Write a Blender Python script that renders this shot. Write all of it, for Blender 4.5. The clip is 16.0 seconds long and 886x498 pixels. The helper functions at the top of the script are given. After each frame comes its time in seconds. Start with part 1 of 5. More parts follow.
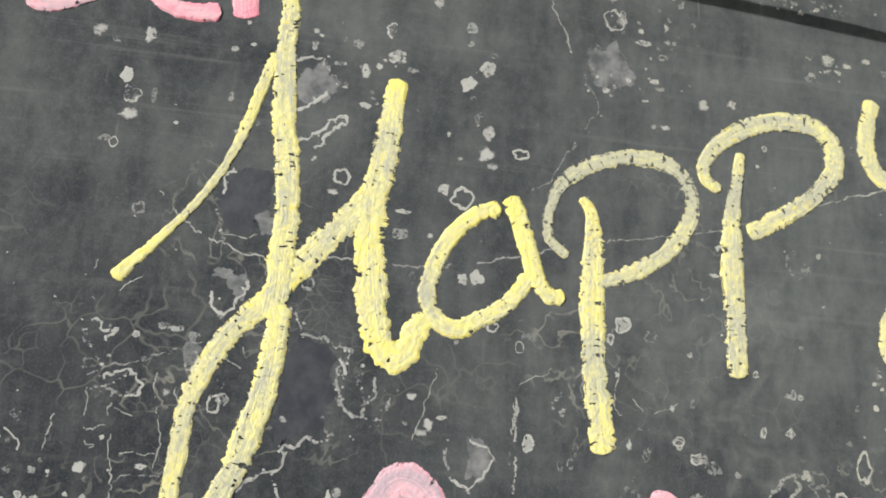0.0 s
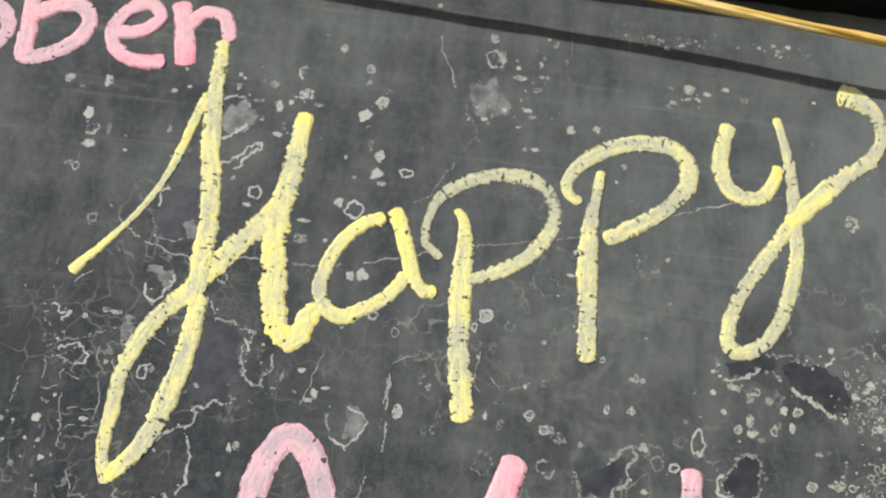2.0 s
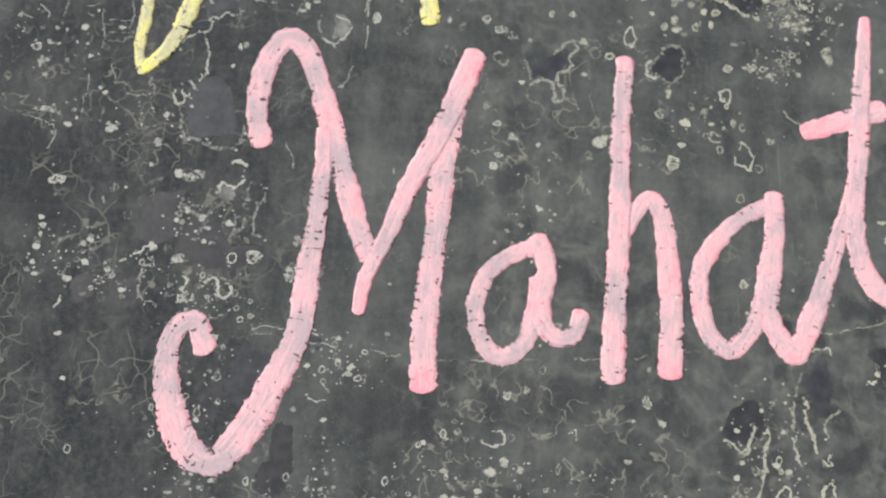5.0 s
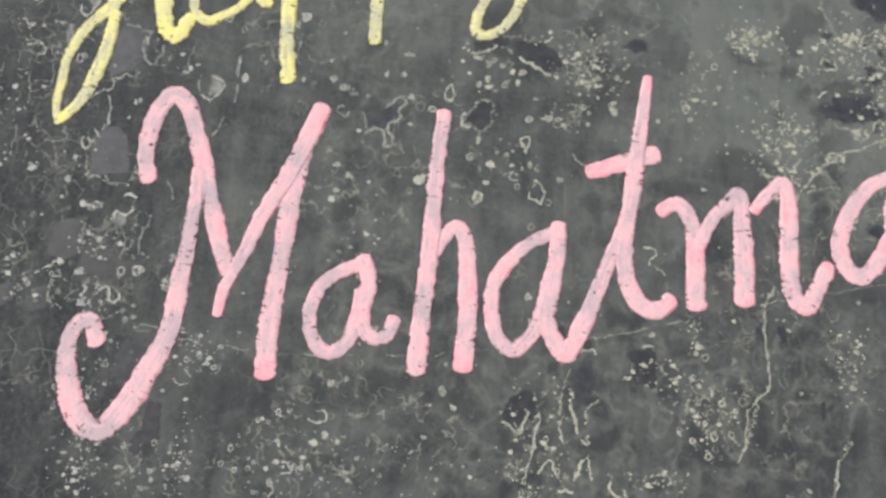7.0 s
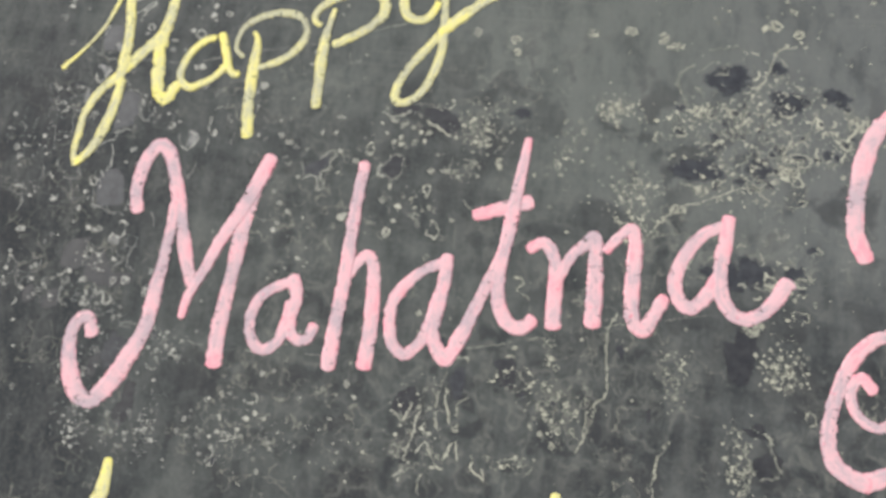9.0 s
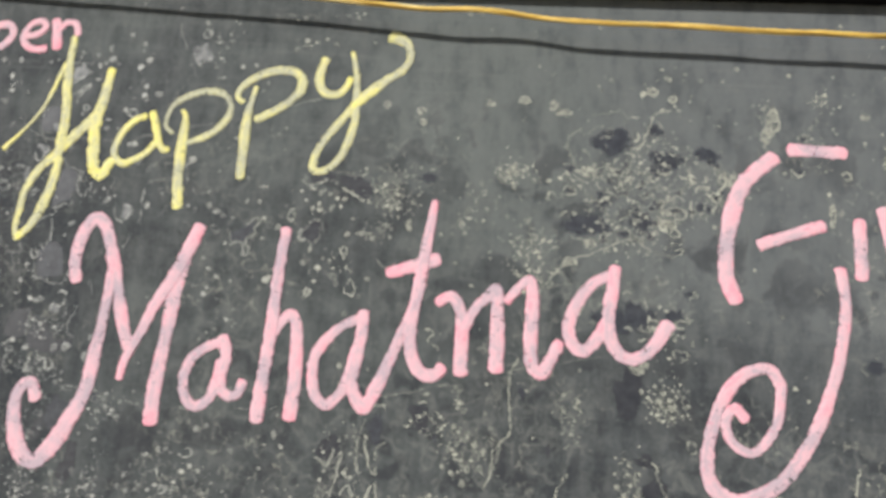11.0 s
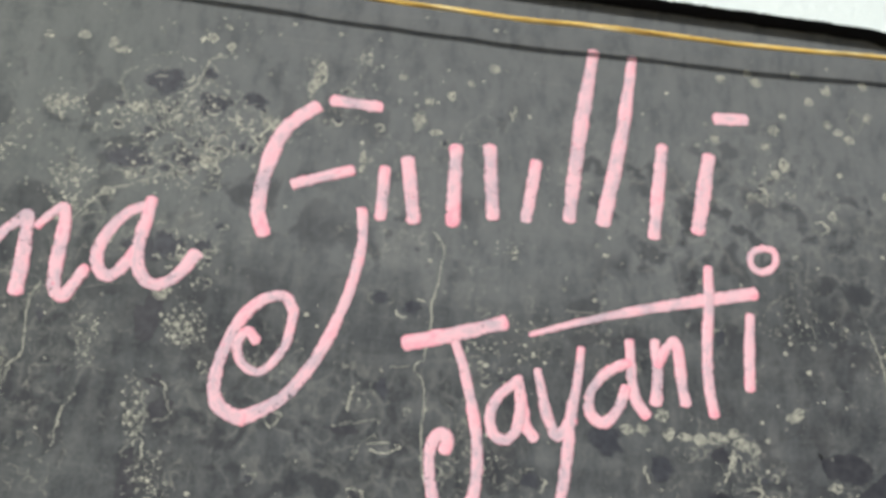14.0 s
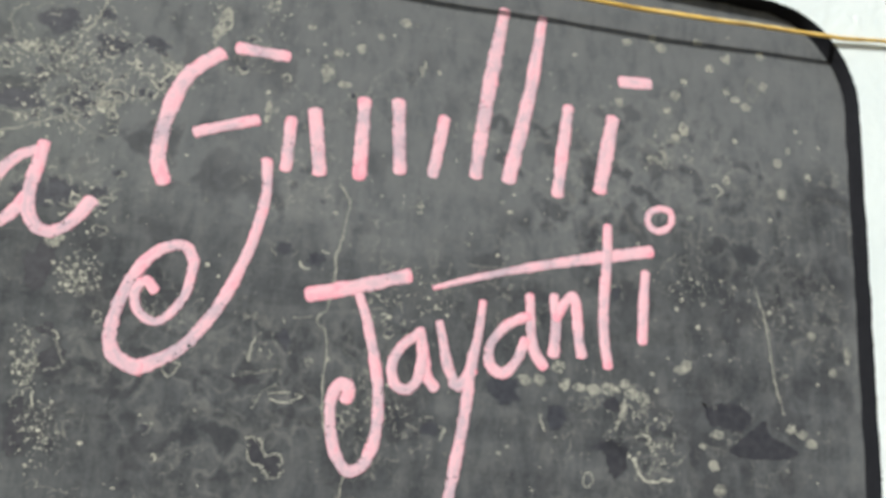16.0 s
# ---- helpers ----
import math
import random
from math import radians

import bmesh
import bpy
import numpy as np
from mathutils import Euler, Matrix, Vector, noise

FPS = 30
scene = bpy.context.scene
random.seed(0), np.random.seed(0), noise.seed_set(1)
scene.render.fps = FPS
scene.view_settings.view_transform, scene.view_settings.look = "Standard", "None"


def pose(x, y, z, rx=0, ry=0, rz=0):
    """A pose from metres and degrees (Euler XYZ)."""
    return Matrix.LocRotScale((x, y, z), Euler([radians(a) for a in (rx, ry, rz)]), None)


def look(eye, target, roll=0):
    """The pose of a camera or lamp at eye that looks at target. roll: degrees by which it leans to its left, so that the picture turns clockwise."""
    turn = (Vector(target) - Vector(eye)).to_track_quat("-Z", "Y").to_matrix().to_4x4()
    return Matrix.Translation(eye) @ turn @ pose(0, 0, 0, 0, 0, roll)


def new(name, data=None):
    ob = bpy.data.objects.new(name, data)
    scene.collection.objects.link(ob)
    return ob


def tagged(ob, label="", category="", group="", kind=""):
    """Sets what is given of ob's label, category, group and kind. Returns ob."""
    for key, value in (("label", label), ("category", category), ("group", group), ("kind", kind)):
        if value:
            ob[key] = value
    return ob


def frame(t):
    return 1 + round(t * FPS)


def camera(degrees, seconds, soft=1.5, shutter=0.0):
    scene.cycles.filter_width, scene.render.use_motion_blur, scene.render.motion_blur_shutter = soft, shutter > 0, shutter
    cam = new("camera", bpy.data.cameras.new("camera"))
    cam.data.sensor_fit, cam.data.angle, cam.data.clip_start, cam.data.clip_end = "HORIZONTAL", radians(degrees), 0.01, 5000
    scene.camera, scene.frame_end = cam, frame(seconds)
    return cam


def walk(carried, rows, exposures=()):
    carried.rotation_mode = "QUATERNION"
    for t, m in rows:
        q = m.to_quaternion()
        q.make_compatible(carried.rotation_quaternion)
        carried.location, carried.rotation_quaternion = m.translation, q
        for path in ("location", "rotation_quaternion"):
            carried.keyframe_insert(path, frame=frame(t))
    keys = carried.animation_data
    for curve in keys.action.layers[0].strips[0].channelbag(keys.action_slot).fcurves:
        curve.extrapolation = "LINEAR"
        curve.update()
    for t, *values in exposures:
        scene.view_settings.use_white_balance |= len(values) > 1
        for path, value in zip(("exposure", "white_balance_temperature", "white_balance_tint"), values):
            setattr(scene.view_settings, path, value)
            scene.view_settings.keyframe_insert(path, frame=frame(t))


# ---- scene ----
cam = camera(63.1, 16.0, soft=1.9)
cam.data.dof.use_dof = True
cam.data.dof.focus_distance, cam.data.dof.aperture_fstop = 0.27, 13.0
PATH = [
    (0, (-0.01, -0.277, 1.505), (0.285, 1.652, 1.946), 3.6),
    (0.3, (0.003, -0.284, 1.497), (0.398, 1.616, 1.985), 3.6),
    (0.5, (0.013, -0.291, 1.501), (0.385, 1.614, 1.985), 4.1),
    (1, (0.044, -0.314, 1.5), (0.305, 1.611, 1.975), 4.8),
    (1.5, (0.051, -0.332, 1.494), (0.224, 1.604, 1.962), 5.3),
    (2, (0.065, -0.344, 1.491), (0.175, 1.596, 1.964), 5.1),
    (2.5, (0.079, -0.36, 1.488), (0.15, 1.583, 1.958), 5.0),
    (3, (0.094, -0.367, 1.455), (0.155, 1.576, 1.923), 5.3),
    (3.5, (0.097, -0.363, 1.395), (0.179, 1.591, 1.812), 5.0),
    (4, (0.094, -0.352, 1.346), (0.15, 1.616, 1.697), 3.3),
    (4.2, (0.092, -0.347, 1.318), (0.182, 1.618, 1.684), 3.2),
    (6.3, (0.216, -0.454, 1.281), (0.099, 1.502, 1.68), 4.1),
    (6.5, (0.236, -0.461, 1.283), (0.103, 1.498, 1.664), 4.5),
    (7, (0.227, -0.471, 1.293), (0.182, 1.493, 1.669), 4.0),
    (7.5, (0.223, -0.496, 1.283), (0.346, 1.465, 1.656), 3.2),
    (8, (0.272, -0.52, 1.297), (0.319, 1.437, 1.709), 5.0),
    (8.5, (0.321, -0.553, 1.297), (0.188, 1.408, 1.665), 6.5),
    (9, (0.356, -0.591, 1.294), (0.13, 1.359, 1.679), 7.0),
    (11.3, (0.443, -0.652, 1.32), (0.283, 1.285, 1.792), 4.2),
    (11.5, (0.471, -0.653, 1.3), (0.315, 1.266, 1.844), 4.5),
    (12, (0.537, -0.66, 1.3), (0.473, 1.273, 1.808), 4.4),
    (12.5, (0.59, -0.677, 1.3), (0.599, 1.255, 1.818), 4.8),
    (13, (0.65, -0.68, 1.293), (0.758, 1.255, 1.788), 4.5),
    (13.5, (0.693, -0.684, 1.278), (0.88, 1.243, 1.781), 4.2),
    (14, (0.716, -0.682, 1.265), (0.945, 1.244, 1.753), 3.8),
    (14.5, (0.737, -0.679, 1.257), (1.024, 1.25, 1.699), 4.4),
    (15, (0.742, -0.678, 1.257), (1.07, 1.252, 1.664), 4.6),
    (15.5, (0.744, -0.678, 1.256), (1.144, 1.241, 1.654), 4.4),
    (16, (0.745, -0.691, 1.253), (1.159, 1.222, 1.662), 3.6),
]
walk(cam, [(t, look(eye, target, roll)) for t, eye, target, roll in PATH])

# ---- world, sun and exposure ----
SUN_FROM = Vector((-0.034, -0.025, 0.018)).normalized()
world = bpy.data.worlds.new("sky")
scene.world = world
world.use_nodes = True
wn = world.node_tree.nodes
sky = wn.new("ShaderNodeTexSky")
sky.sky_type, sky.sun_disc = "NISHITA", False
sky.sun_elevation = math.asin(SUN_FROM.z)
sky.sun_rotation = math.atan2(SUN_FROM.x, SUN_FROM.y)
wn["Background"].inputs["Strength"].default_value = 0.07
world.node_tree.links.new(sky.outputs["Color"], wn["Background"].inputs["Color"])
sun = new("sun", bpy.data.lights.new("sun", "SUN"))
sun.data.energy, sun.data.angle, sun.data.color = 4.3, radians(1.3), (1.0, 0.97, 0.92)
sun.matrix_world = look(SUN_FROM * 5, (0, 0, 0))
scene.view_settings.exposure = 0.50


# ---- materials ----
class Shader:
    """A small writer of node materials."""

    def __init__(self, name):
        self.mat = bpy.data.materials.new(name)
        self.mat.use_nodes = True
        self.tree = self.mat.node_tree
        self.bsdf = self.tree.nodes["Principled BSDF"]
        self.out = self.tree.nodes["Material Output"]

    def put(self, socket, value):
        if isinstance(value, bpy.types.NodeSocket):
            self.tree.links.new(value, socket)
        else:
            socket.default_value = value

    def math(self, op, a, b=0.0, c=0.0, clamp=False):
        n = self.tree.nodes.new("ShaderNodeMath")
        n.operation, n.use_clamp = op, clamp
        for s, v in zip(n.inputs, (a, b, c)):
            self.put(s, v)
        return n.outputs[0]

    def place(self, scale=(1, 1, 1), shift=(0, 0, 0), uv=False):
        n = self.tree.nodes.new("ShaderNodeMapping")
        n.inputs["Scale"].default_value, n.inputs["Location"].default_value = scale, shift
        if uv:
            src = self.tree.nodes.new("ShaderNodeUVMap").outputs[0]
        else:
            src = self.tree.nodes.new("ShaderNodeTexCoord").outputs["Object"]
        self.tree.links.new(src, n.inputs["Vector"])
        return n.outputs[0]

    def noise(self, vector, scale, detail=3.0, rough=0.55, warp=0.0):
        n = self.tree.nodes.new("ShaderNodeTexNoise")
        self.tree.links.new(vector, n.inputs["Vector"])
        for k, v in (("Scale", scale), ("Detail", detail), ("Roughness", rough), ("Distortion", warp)):
            n.inputs[k].default_value = v
        return n.outputs["Fac"]

    def cells(self, vector, scale, feature="F1", rand=1.0):
        n = self.tree.nodes.new("ShaderNodeTexVoronoi")
        n.feature = feature
        self.tree.links.new(vector, n.inputs["Vector"])
        n.inputs["Scale"].default_value, n.inputs["Randomness"].default_value = scale, rand
        return n.outputs

    def ramp(self, x, lo, hi, a=0.0, b=1.0):
        n = self.tree.nodes.new("ShaderNodeMapRange")
        n.interpolation_type = "SMOOTHSTEP"
        for s, v in zip(n.inputs, (x, lo, hi, a, b)):
            self.put(s, v)
        return n.outputs[0]

    def mix(self, fac, a, b):
        n = self.tree.nodes.new("ShaderNodeMix")
        n.data_type = "RGBA"
        self.put(n.inputs[0], fac)
        self.put(n.inputs[6], a if isinstance(a, bpy.types.NodeSocket) else (*a, 1))
        self.put(n.inputs[7], b if isinstance(b, bpy.types.NodeSocket) else (*b, 1))
        return n.outputs[2]

    def warp(self, vector, scale, amount):
        """The same place, pushed about by noise."""
        n = self.tree.nodes.new("ShaderNodeTexNoise")
        self.tree.links.new(vector, n.inputs["Vector"])
        n.inputs["Scale"].default_value = scale
        m = self.tree.nodes.new("ShaderNodeVectorMath")
        m.operation = "MULTIPLY_ADD"
        self.tree.links.new(n.outputs["Color"], m.inputs[0])
        m.inputs[1].default_value = (amount, amount, amount)
        self.tree.links.new(vector, m.inputs[2])
        return m.outputs[0]

    def split(self, vector):
        n = self.tree.nodes.new("ShaderNodeSeparateXYZ")
        self.tree.links.new(vector, n.inputs[0])
        return n.outputs

    def finish(self, color, rough, height=None, depth=0.001, gloss=0.3, alpha=None):
        self.put(self.bsdf.inputs["Base Color"], color if isinstance(color, bpy.types.NodeSocket) else (*color, 1))
        self.put(self.bsdf.inputs["Roughness"], rough)
        self.bsdf.inputs["Specular IOR Level"].default_value = gloss
        if height is not None:
            n = self.tree.nodes.new("ShaderNodeBump")
            n.inputs["Distance"].default_value = depth
            self.put(n.inputs["Height"], height)
            self.tree.links.new(n.outputs[0], self.bsdf.inputs["Normal"])
        if alpha is not None:
            self.put(self.bsdf.inputs["Alpha"], alpha)
        return self.mat


def slate_paint():
    """Old blackboard paint: dusty smears, brush marks, fine crazing, hair scratches and a painted-in sheen."""
    s = Shader("old_board_paint")
    p = s.place()
    x, y, z = s.split(p)
    smear = s.noise(s.place((2.2, 1, 16), (2, 0, 5)), 1.8, 5, 0.62)
    streak = s.noise(s.place((60, 1, 4)), 1.0, 4, 0.62)
    cloud = s.noise(p, 8, 4, 0.6)
    blot = s.noise(s.place((1, 1, 1), (5, 0, 1)), 26, 3, 0.55, 0.4)
    grain = s.noise(p, 1100, 2)
    mid = s.noise(p, 260, 3, 0.6)
    # top strip: fewer flakes, more brush streaks, and its sheen painted in as paler colour
    top = s.ramp(s.math("ADD", z, s.math("MULTIPLY", cloud, 0.12)), 1.57, 1.73)
    left = s.ramp(s.math("ADD", x, s.math("MULTIPLY", cloud, 0.3)), 0.34, 0.0)
    worn = s.math("MULTIPLY", s.ramp(z, 1.53, 1.42, 0.35, 1.0), s.ramp(s.math("ADD", x, s.math("MULTIPLY", cloud, 0.2)), 0.21, -0.03))
    # soft ellipse of sheen on the upper right, painted as paler base colour
    veil = s.ramp(s.math("ADD", s.math("POWER", s.math("MULTIPLY", s.math("SUBTRACT", x, 0.80), 1.6), 2.0), s.math("POWER", s.math("MULTIPLY", s.math("SUBTRACT", z, 1.62), 3.6), 2.0)), 1.0, 0.0)
    low = s.math("SUBTRACT", 1.0, top)
    blots = s.math("MULTIPLY", s.ramp(blot, 0.50, 0.60), s.math("MULTIPLY", low, s.ramp(s.noise(s.place((1, 1, 1), (3, 0, 9)), 6, 2), 0.42, 0.58)))
    # crazing: hair cracks that hold pale dust, denser in the worn end of the board
    bent = s.warp(p, 60, 0.02)
    web = s.cells(bent, 62, "DISTANCE_TO_EDGE")["Distance"]
    web2 = s.cells(bent, 130, "DISTANCE_TO_EDGE")["Distance"]
    hair = s.math("MULTIPLY", s.ramp(web, 0.035, 0.008), s.ramp(s.noise(p, 22, 2), 0.50, 0.62))
    hair2 = s.math("MULTIPLY", s.ramp(web2, 0.05, 0.012), s.ramp(s.noise(s.place((1, 1, 1), (2, 0, 7)), 16, 2), 0.56, 0.66))
    craze = s.math("MULTIPLY", s.math("MULTIPLY", s.math("MAXIMUM", hair, hair2), s.ramp(z, 1.60, 1.54)), s.math("ADD", s.math("MULTIPLY", worn, 0.40), 0.10))
    # rings of dust round flaked spots
    isle = s.noise(s.place((1, 1, 1), (7, 0, 3)), 62, 3, 0.5, 0.35)
    ring = s.ramp(s.math("ABSOLUTE", s.math("SUBTRACT", isle, 0.55)), 0.020, 0.005)
    rings = s.math("MULTIPLY", s.math("MULTIPLY", ring, low), s.math("MULTIPLY", s.ramp(s.noise(p, 10, 2), 0.50, 0.60), s.ramp(s.noise(p, 90, 2), 0.40, 0.55)))
    # broad soft dust lattice round flaked islands, with darker insides
    isle2 = s.noise(s.place((1, 1, 1), (1, 0, 6)), 36, 3, 0.5, 0.3)
    area = s.math("MULTIPLY", s.math("MULTIPLY", low, s.ramp(x, 0.02, 0.22)), s.ramp(s.noise(s.place((1, 1, 1), (9, 0, 2)), 5, 2), 0.46, 0.60))
    lattice = s.math("MULTIPLY", s.math("MULTIPLY", s.ramp(s.math("ABSOLUTE", s.math("SUBTRACT", isle2, 0.50)), 0.06, 0.005), area), s.ramp(s.noise(p, 75, 3, 0.6), 0.32, 0.62))
    inside = s.math("MULTIPLY", s.ramp(isle2, 0.56, 0.62), area)
    scratch = s.noise(s.place((420, 1, 22), (0, 0, 1)), 1.0, 2)
    scratches = s.math("MULTIPLY", s.ramp(scratch, 0.66, 0.74), s.ramp(s.noise(s.place((1, 1, 1), (6, 0, 2)), 12, 2), 0.52, 0.64))
    dust_and_sheen = s.math("ADD", s.math("MULTIPLY", smear, 0.42), s.math("ADD", s.math("MULTIPLY", streak, 0.22), s.math("MULTIPLY", cloud, 0.36)))
    dust_and_sheen = s.math("ADD", dust_and_sheen, s.math("MULTIPLY", s.ramp(s.math("ADD", x, s.math("MULTIPLY", cloud, 0.04)), 1.355, 1.395), 0.16))
    # painted sheen of the top strip and ellipse joins the dust here
    dust_and_sheen = s.math("ADD", dust_and_sheen, s.math("SUBTRACT", s.math("ADD", s.math("MULTIPLY", top, s.ramp(x, 0.24, 0.56, 0.05, 0.36)), s.math("MULTIPLY", veil, 0.50)), s.math("ADD", s.math("MULTIPLY", left, -0.03), s.math("MULTIPLY", worn, 0.30))))
    pale_paint = s.mix(s.ramp(s.math("ADD", x, s.math("MULTIPLY", cloud, 0.3)), 0.5, 0.85), (0.110, 0.123, 0.121), (0.110, 0.120, 0.126))
    base = s.mix(s.ramp(dust_and_sheen, 0.32, 0.76), (0.025, 0.0300, 0.0355), pale_paint)
    mott = s.noise(s.place((1, 1, 0.5), (8, 0, 8)), 48, 5, 0.66)
    base = s.mix(s.math("MULTIPLY", s.ramp(mott, 0.38, 0.72), 0.50), base, s.mix(0.5, base, (0.20, 0.205, 0.20)))
    base = s.mix(s.math("MULTIPLY", s.ramp(mott, 0.52, 0.30), 0.30), base, (0.024, 0.027, 0.033))
    brush = s.noise(s.place((7, 1, 190)), 1.0, 3, 0.6)
    base = s.mix(s.math("MULTIPLY", s.ramp(brush, 0.56, 0.75), s.math("ADD", s.math("MULTIPLY", top, 0.3), 0.12)), base, (0.17, 0.175, 0.17))
    base = s.mix(s.math("MULTIPLY", s.ramp(mid, 0.40, 0.75), 0.20), base, (0.16, 0.16, 0.155))
    base = s.mix(s.math("MULTIPLY", blots, 0.55), base, (0.030, 0.032, 0.038))
    base = s.mix(s.math("MULTIPLY", inside, 0.65), base, (0.034, 0.037, 0.043))
    base = s.mix(s.math("MULTIPLY", lattice, 0.26), base, (0.24, 0.245, 0.225))
    pale = s.math("MAXIMUM", craze, s.math("MAXIMUM", s.math("MULTIPLY", rings, 0.55), s.math("MULTIPLY", scratches, 0.35)), clamp=True)
    base = s.mix(s.math("MULTIPLY", pale, 0.75), base, (0.34, 0.34, 0.29))
    base = s.mix(s.math("MULTIPLY", s.ramp(grain, 0.45, 0.8), 0.18), base, (0.2, 0.2, 0.2))
    high = s.math("ADD", s.math("MULTIPLY", pale, 0.4), s.math("SUBTRACT", s.math("ADD", s.math("MULTIPLY", grain, 0.2), s.math("MULTIPLY", mid, 0.4)), s.math("MULTIPLY", blots, 0.3)))
    return s.finish(base, s.ramp(cloud, 0.3, 0.7, 0.68, 0.86), high, 0.00035, 0.10)


def bare(name, dark, light, worn=0.0, soft=0.14):
    s = Shader(name)
    p = s.place()
    c = s.mix(s.ramp(s.noise(p, 120, 4, 0.6), 0.3, 0.7), dark, light)
    at = s.tree.nodes.new("ShaderNodeAttribute")
    at.attribute_name = "inward"
    rim = s.math("ADD", at.outputs["Fac"], s.math("MULTIPLY", s.math("SUBTRACT", s.noise(p, 210, 4, 0.65), 0.5), 0.5))
    fine = s.math("MULTIPLY", s.noise(p, 1400, 2, 0.7), 2 * soft)
    holes = s.ramp(s.noise(p, 170, 5, 0.7), worn - 0.012, worn + 0.012)
    alpha = s.math("MULTIPLY", s.ramp(s.math("SUBTRACT", rim, fine), -0.02, 0.02), holes)
    return s.finish(c, 0.6, s.noise(p, 500, 3), 0.0002, 0.35, alpha)


def residue():
    """Chalk caked on flaked edges; tone changes from speck to speck."""
    s = Shader("caked_chalk")
    p = s.place()
    g = s.tree.nodes.new("ShaderNodeNewGeometry").outputs["Random Per Island"]
    tone = s.math("ADD", s.math("MULTIPLY", g, 0.6), s.math("MULTIPLY", s.noise(p, 300, 3, 0.6), 0.5))
    cool = s.mix(s.ramp(tone, 0.25, 0.85), (0.16, 0.166, 0.168), (0.40, 0.405, 0.38))
    cream = s.mix(s.ramp(tone, 0.25, 0.85), (0.16, 0.168, 0.155), (0.40, 0.403, 0.335))
    c = s.mix(s.ramp(s.math("ADD", s.split(p)[0], s.math("MULTIPLY", s.noise(p, 30, 2), 0.3)), 0.15, 0.55), cool, cream)
    bits = s.math("ADD", s.math("MULTIPLY", s.noise(p, 560, 4, 0.72), 0.75), s.math("MULTIPLY", g, 0.12))
    return s.finish(c, 0.95, s.noise(p, 1500, 2), 0.0002, 0.1, s.ramp(bits, 0.36, 0.41))


def rim_paint():
    s = Shader("fresh_black_paint")
    p = s.place()
    n = s.noise(p, 120, 4)
    return s.finish(s.mix(n, (0.005, 0.006, 0.008), (0.013, 0.014, 0.017)), 0.85, n, 0.0006, 0.12)


def whitewash():
    s = Shader("whitewashed_plaster")
    p = s.place()
    big, fine = s.noise(p, 3, 4), s.noise(p, 90, 5, 0.6)
    spots = s.cells(p, 30)
    mark = s.ramp(s.math("SUBTRACT", spots["Distance"], s.math("MULTIPLY", s.math("POWER", s.split(spots["Color"])[0], 14.0), 0.12)), 0.03, -0.02)
    c = s.mix(s.ramp(big, 0.3, 0.7), (0.58, 0.66, 0.66), (0.67, 0.74, 0.73))
    c = s.mix(s.math("MULTIPLY", mark, 0.5), c, (0.35, 0.37, 0.38))
    return s.finish(c, 0.85, fine, 0.0015, 0.2)


def chalk(name, full, thin, veil, skips, crumb, rough, groove):
    """Chalk dragged over a rough board: along-stroke streaks, cross nicks, crumbly edges, heavier where pressed."""
    s = Shader(name)
    p = s.place()
    uv = s.split(s.place(uv=True))
    at = s.tree.nodes.new("ShaderNodeAttribute")
    at.attribute_name = "press"
    press = at.outputs["Fac"]
    along = s.noise(s.place((34, 2.6, 1), uv=True), 1.0, 3, 0.6)
    fibre = s.noise(s.place((42, 8.5, 1), uv=True), 1.0, 3, 0.65)
    nick = s.noise(s.place((560, 0.8, 1), uv=True), 1.0, 2, 0.5)
    where = s.noise(s.place((75, 1.6, 1), (4, 2, 0), uv=True), 1.0, 2)
    patchy = s.noise(s.place((75, 0.9, 1), (1, 7, 0), uv=True), 1.0, 2)
    grain = s.noise(p, 1500, 2, 0.6)
    coarse = s.noise(p, 480, 3, 0.62)
    edge = s.math("POWER", s.math("ABSOLUTE", uv[1]), 4.0)
    gaps = s.math("MULTIPLY", s.ramp(nick, 0.57, 0.66), s.ramp(where, 0.46, 0.56))
    cover = s.math("ADD", s.math("MULTIPLY", along, 0.20), s.math("ADD", s.math("MULTIPLY", fibre, 0.52), s.math("ADD", s.math("MULTIPLY", grain, 0.22), s.math("MULTIPLY", coarse, 0.38))))
    cover = s.math("ADD", cover, s.math("MULTIPLY", s.math("SUBTRACT", press, 0.5), 0.34))
    cover = s.math("SUBTRACT", cover, s.math("ADD", s.math("MULTIPLY", edge, 0.34), s.math("MULTIPLY", gaps, skips)))
    alpha = s.ramp(cover, 0.355, 0.405)
    heavy = s.math("ADD", s.math("MULTIPLY", press, 0.62), s.math("ADD", s.math("MULTIPLY", s.math("SUBTRACT", patchy, 0.5), 0.9), s.math("MULTIPLY", s.math("SUBTRACT", fibre, 0.5), groove)))
    heavy = s.math("ADD", heavy, s.math("MULTIPLY", s.math("SUBTRACT", coarse, 0.5), rough))
    c = s.mix(s.ramp(heavy, 0.02, 0.45), veil, thin)
    c = s.mix(s.ramp(heavy, 0.38, 0.76), c, full)
    lumps = s.math("MULTIPLY", s.ramp(s.noise(p, 260, 2, 0.5), 0.64, 0.71), s.ramp(s.noise(p, 45, 2), 0.48, 0.62))
    c = s.mix(s.math("MULTIPLY", lumps, 0.75), c, crumb)
    crumbs = s.math("MULTIPLY", s.ramp(s.math("ABSOLUTE", uv[1]), 0.55, 0.95), s.ramp(s.noise(p, 330, 3, 0.6), 0.46, 0.60))
    c = s.mix(s.math("MULTIPLY", crumbs, 0.45), c, crumb)
    tall = s.math("ADD", s.math("MULTIPLY", heavy, 0.6), s.math("ADD", coarse, s.math("MULTIPLY", grain, 0.5)))
    return s.finish(c, 0.95, tall, 0.00035, 0.1, alpha)


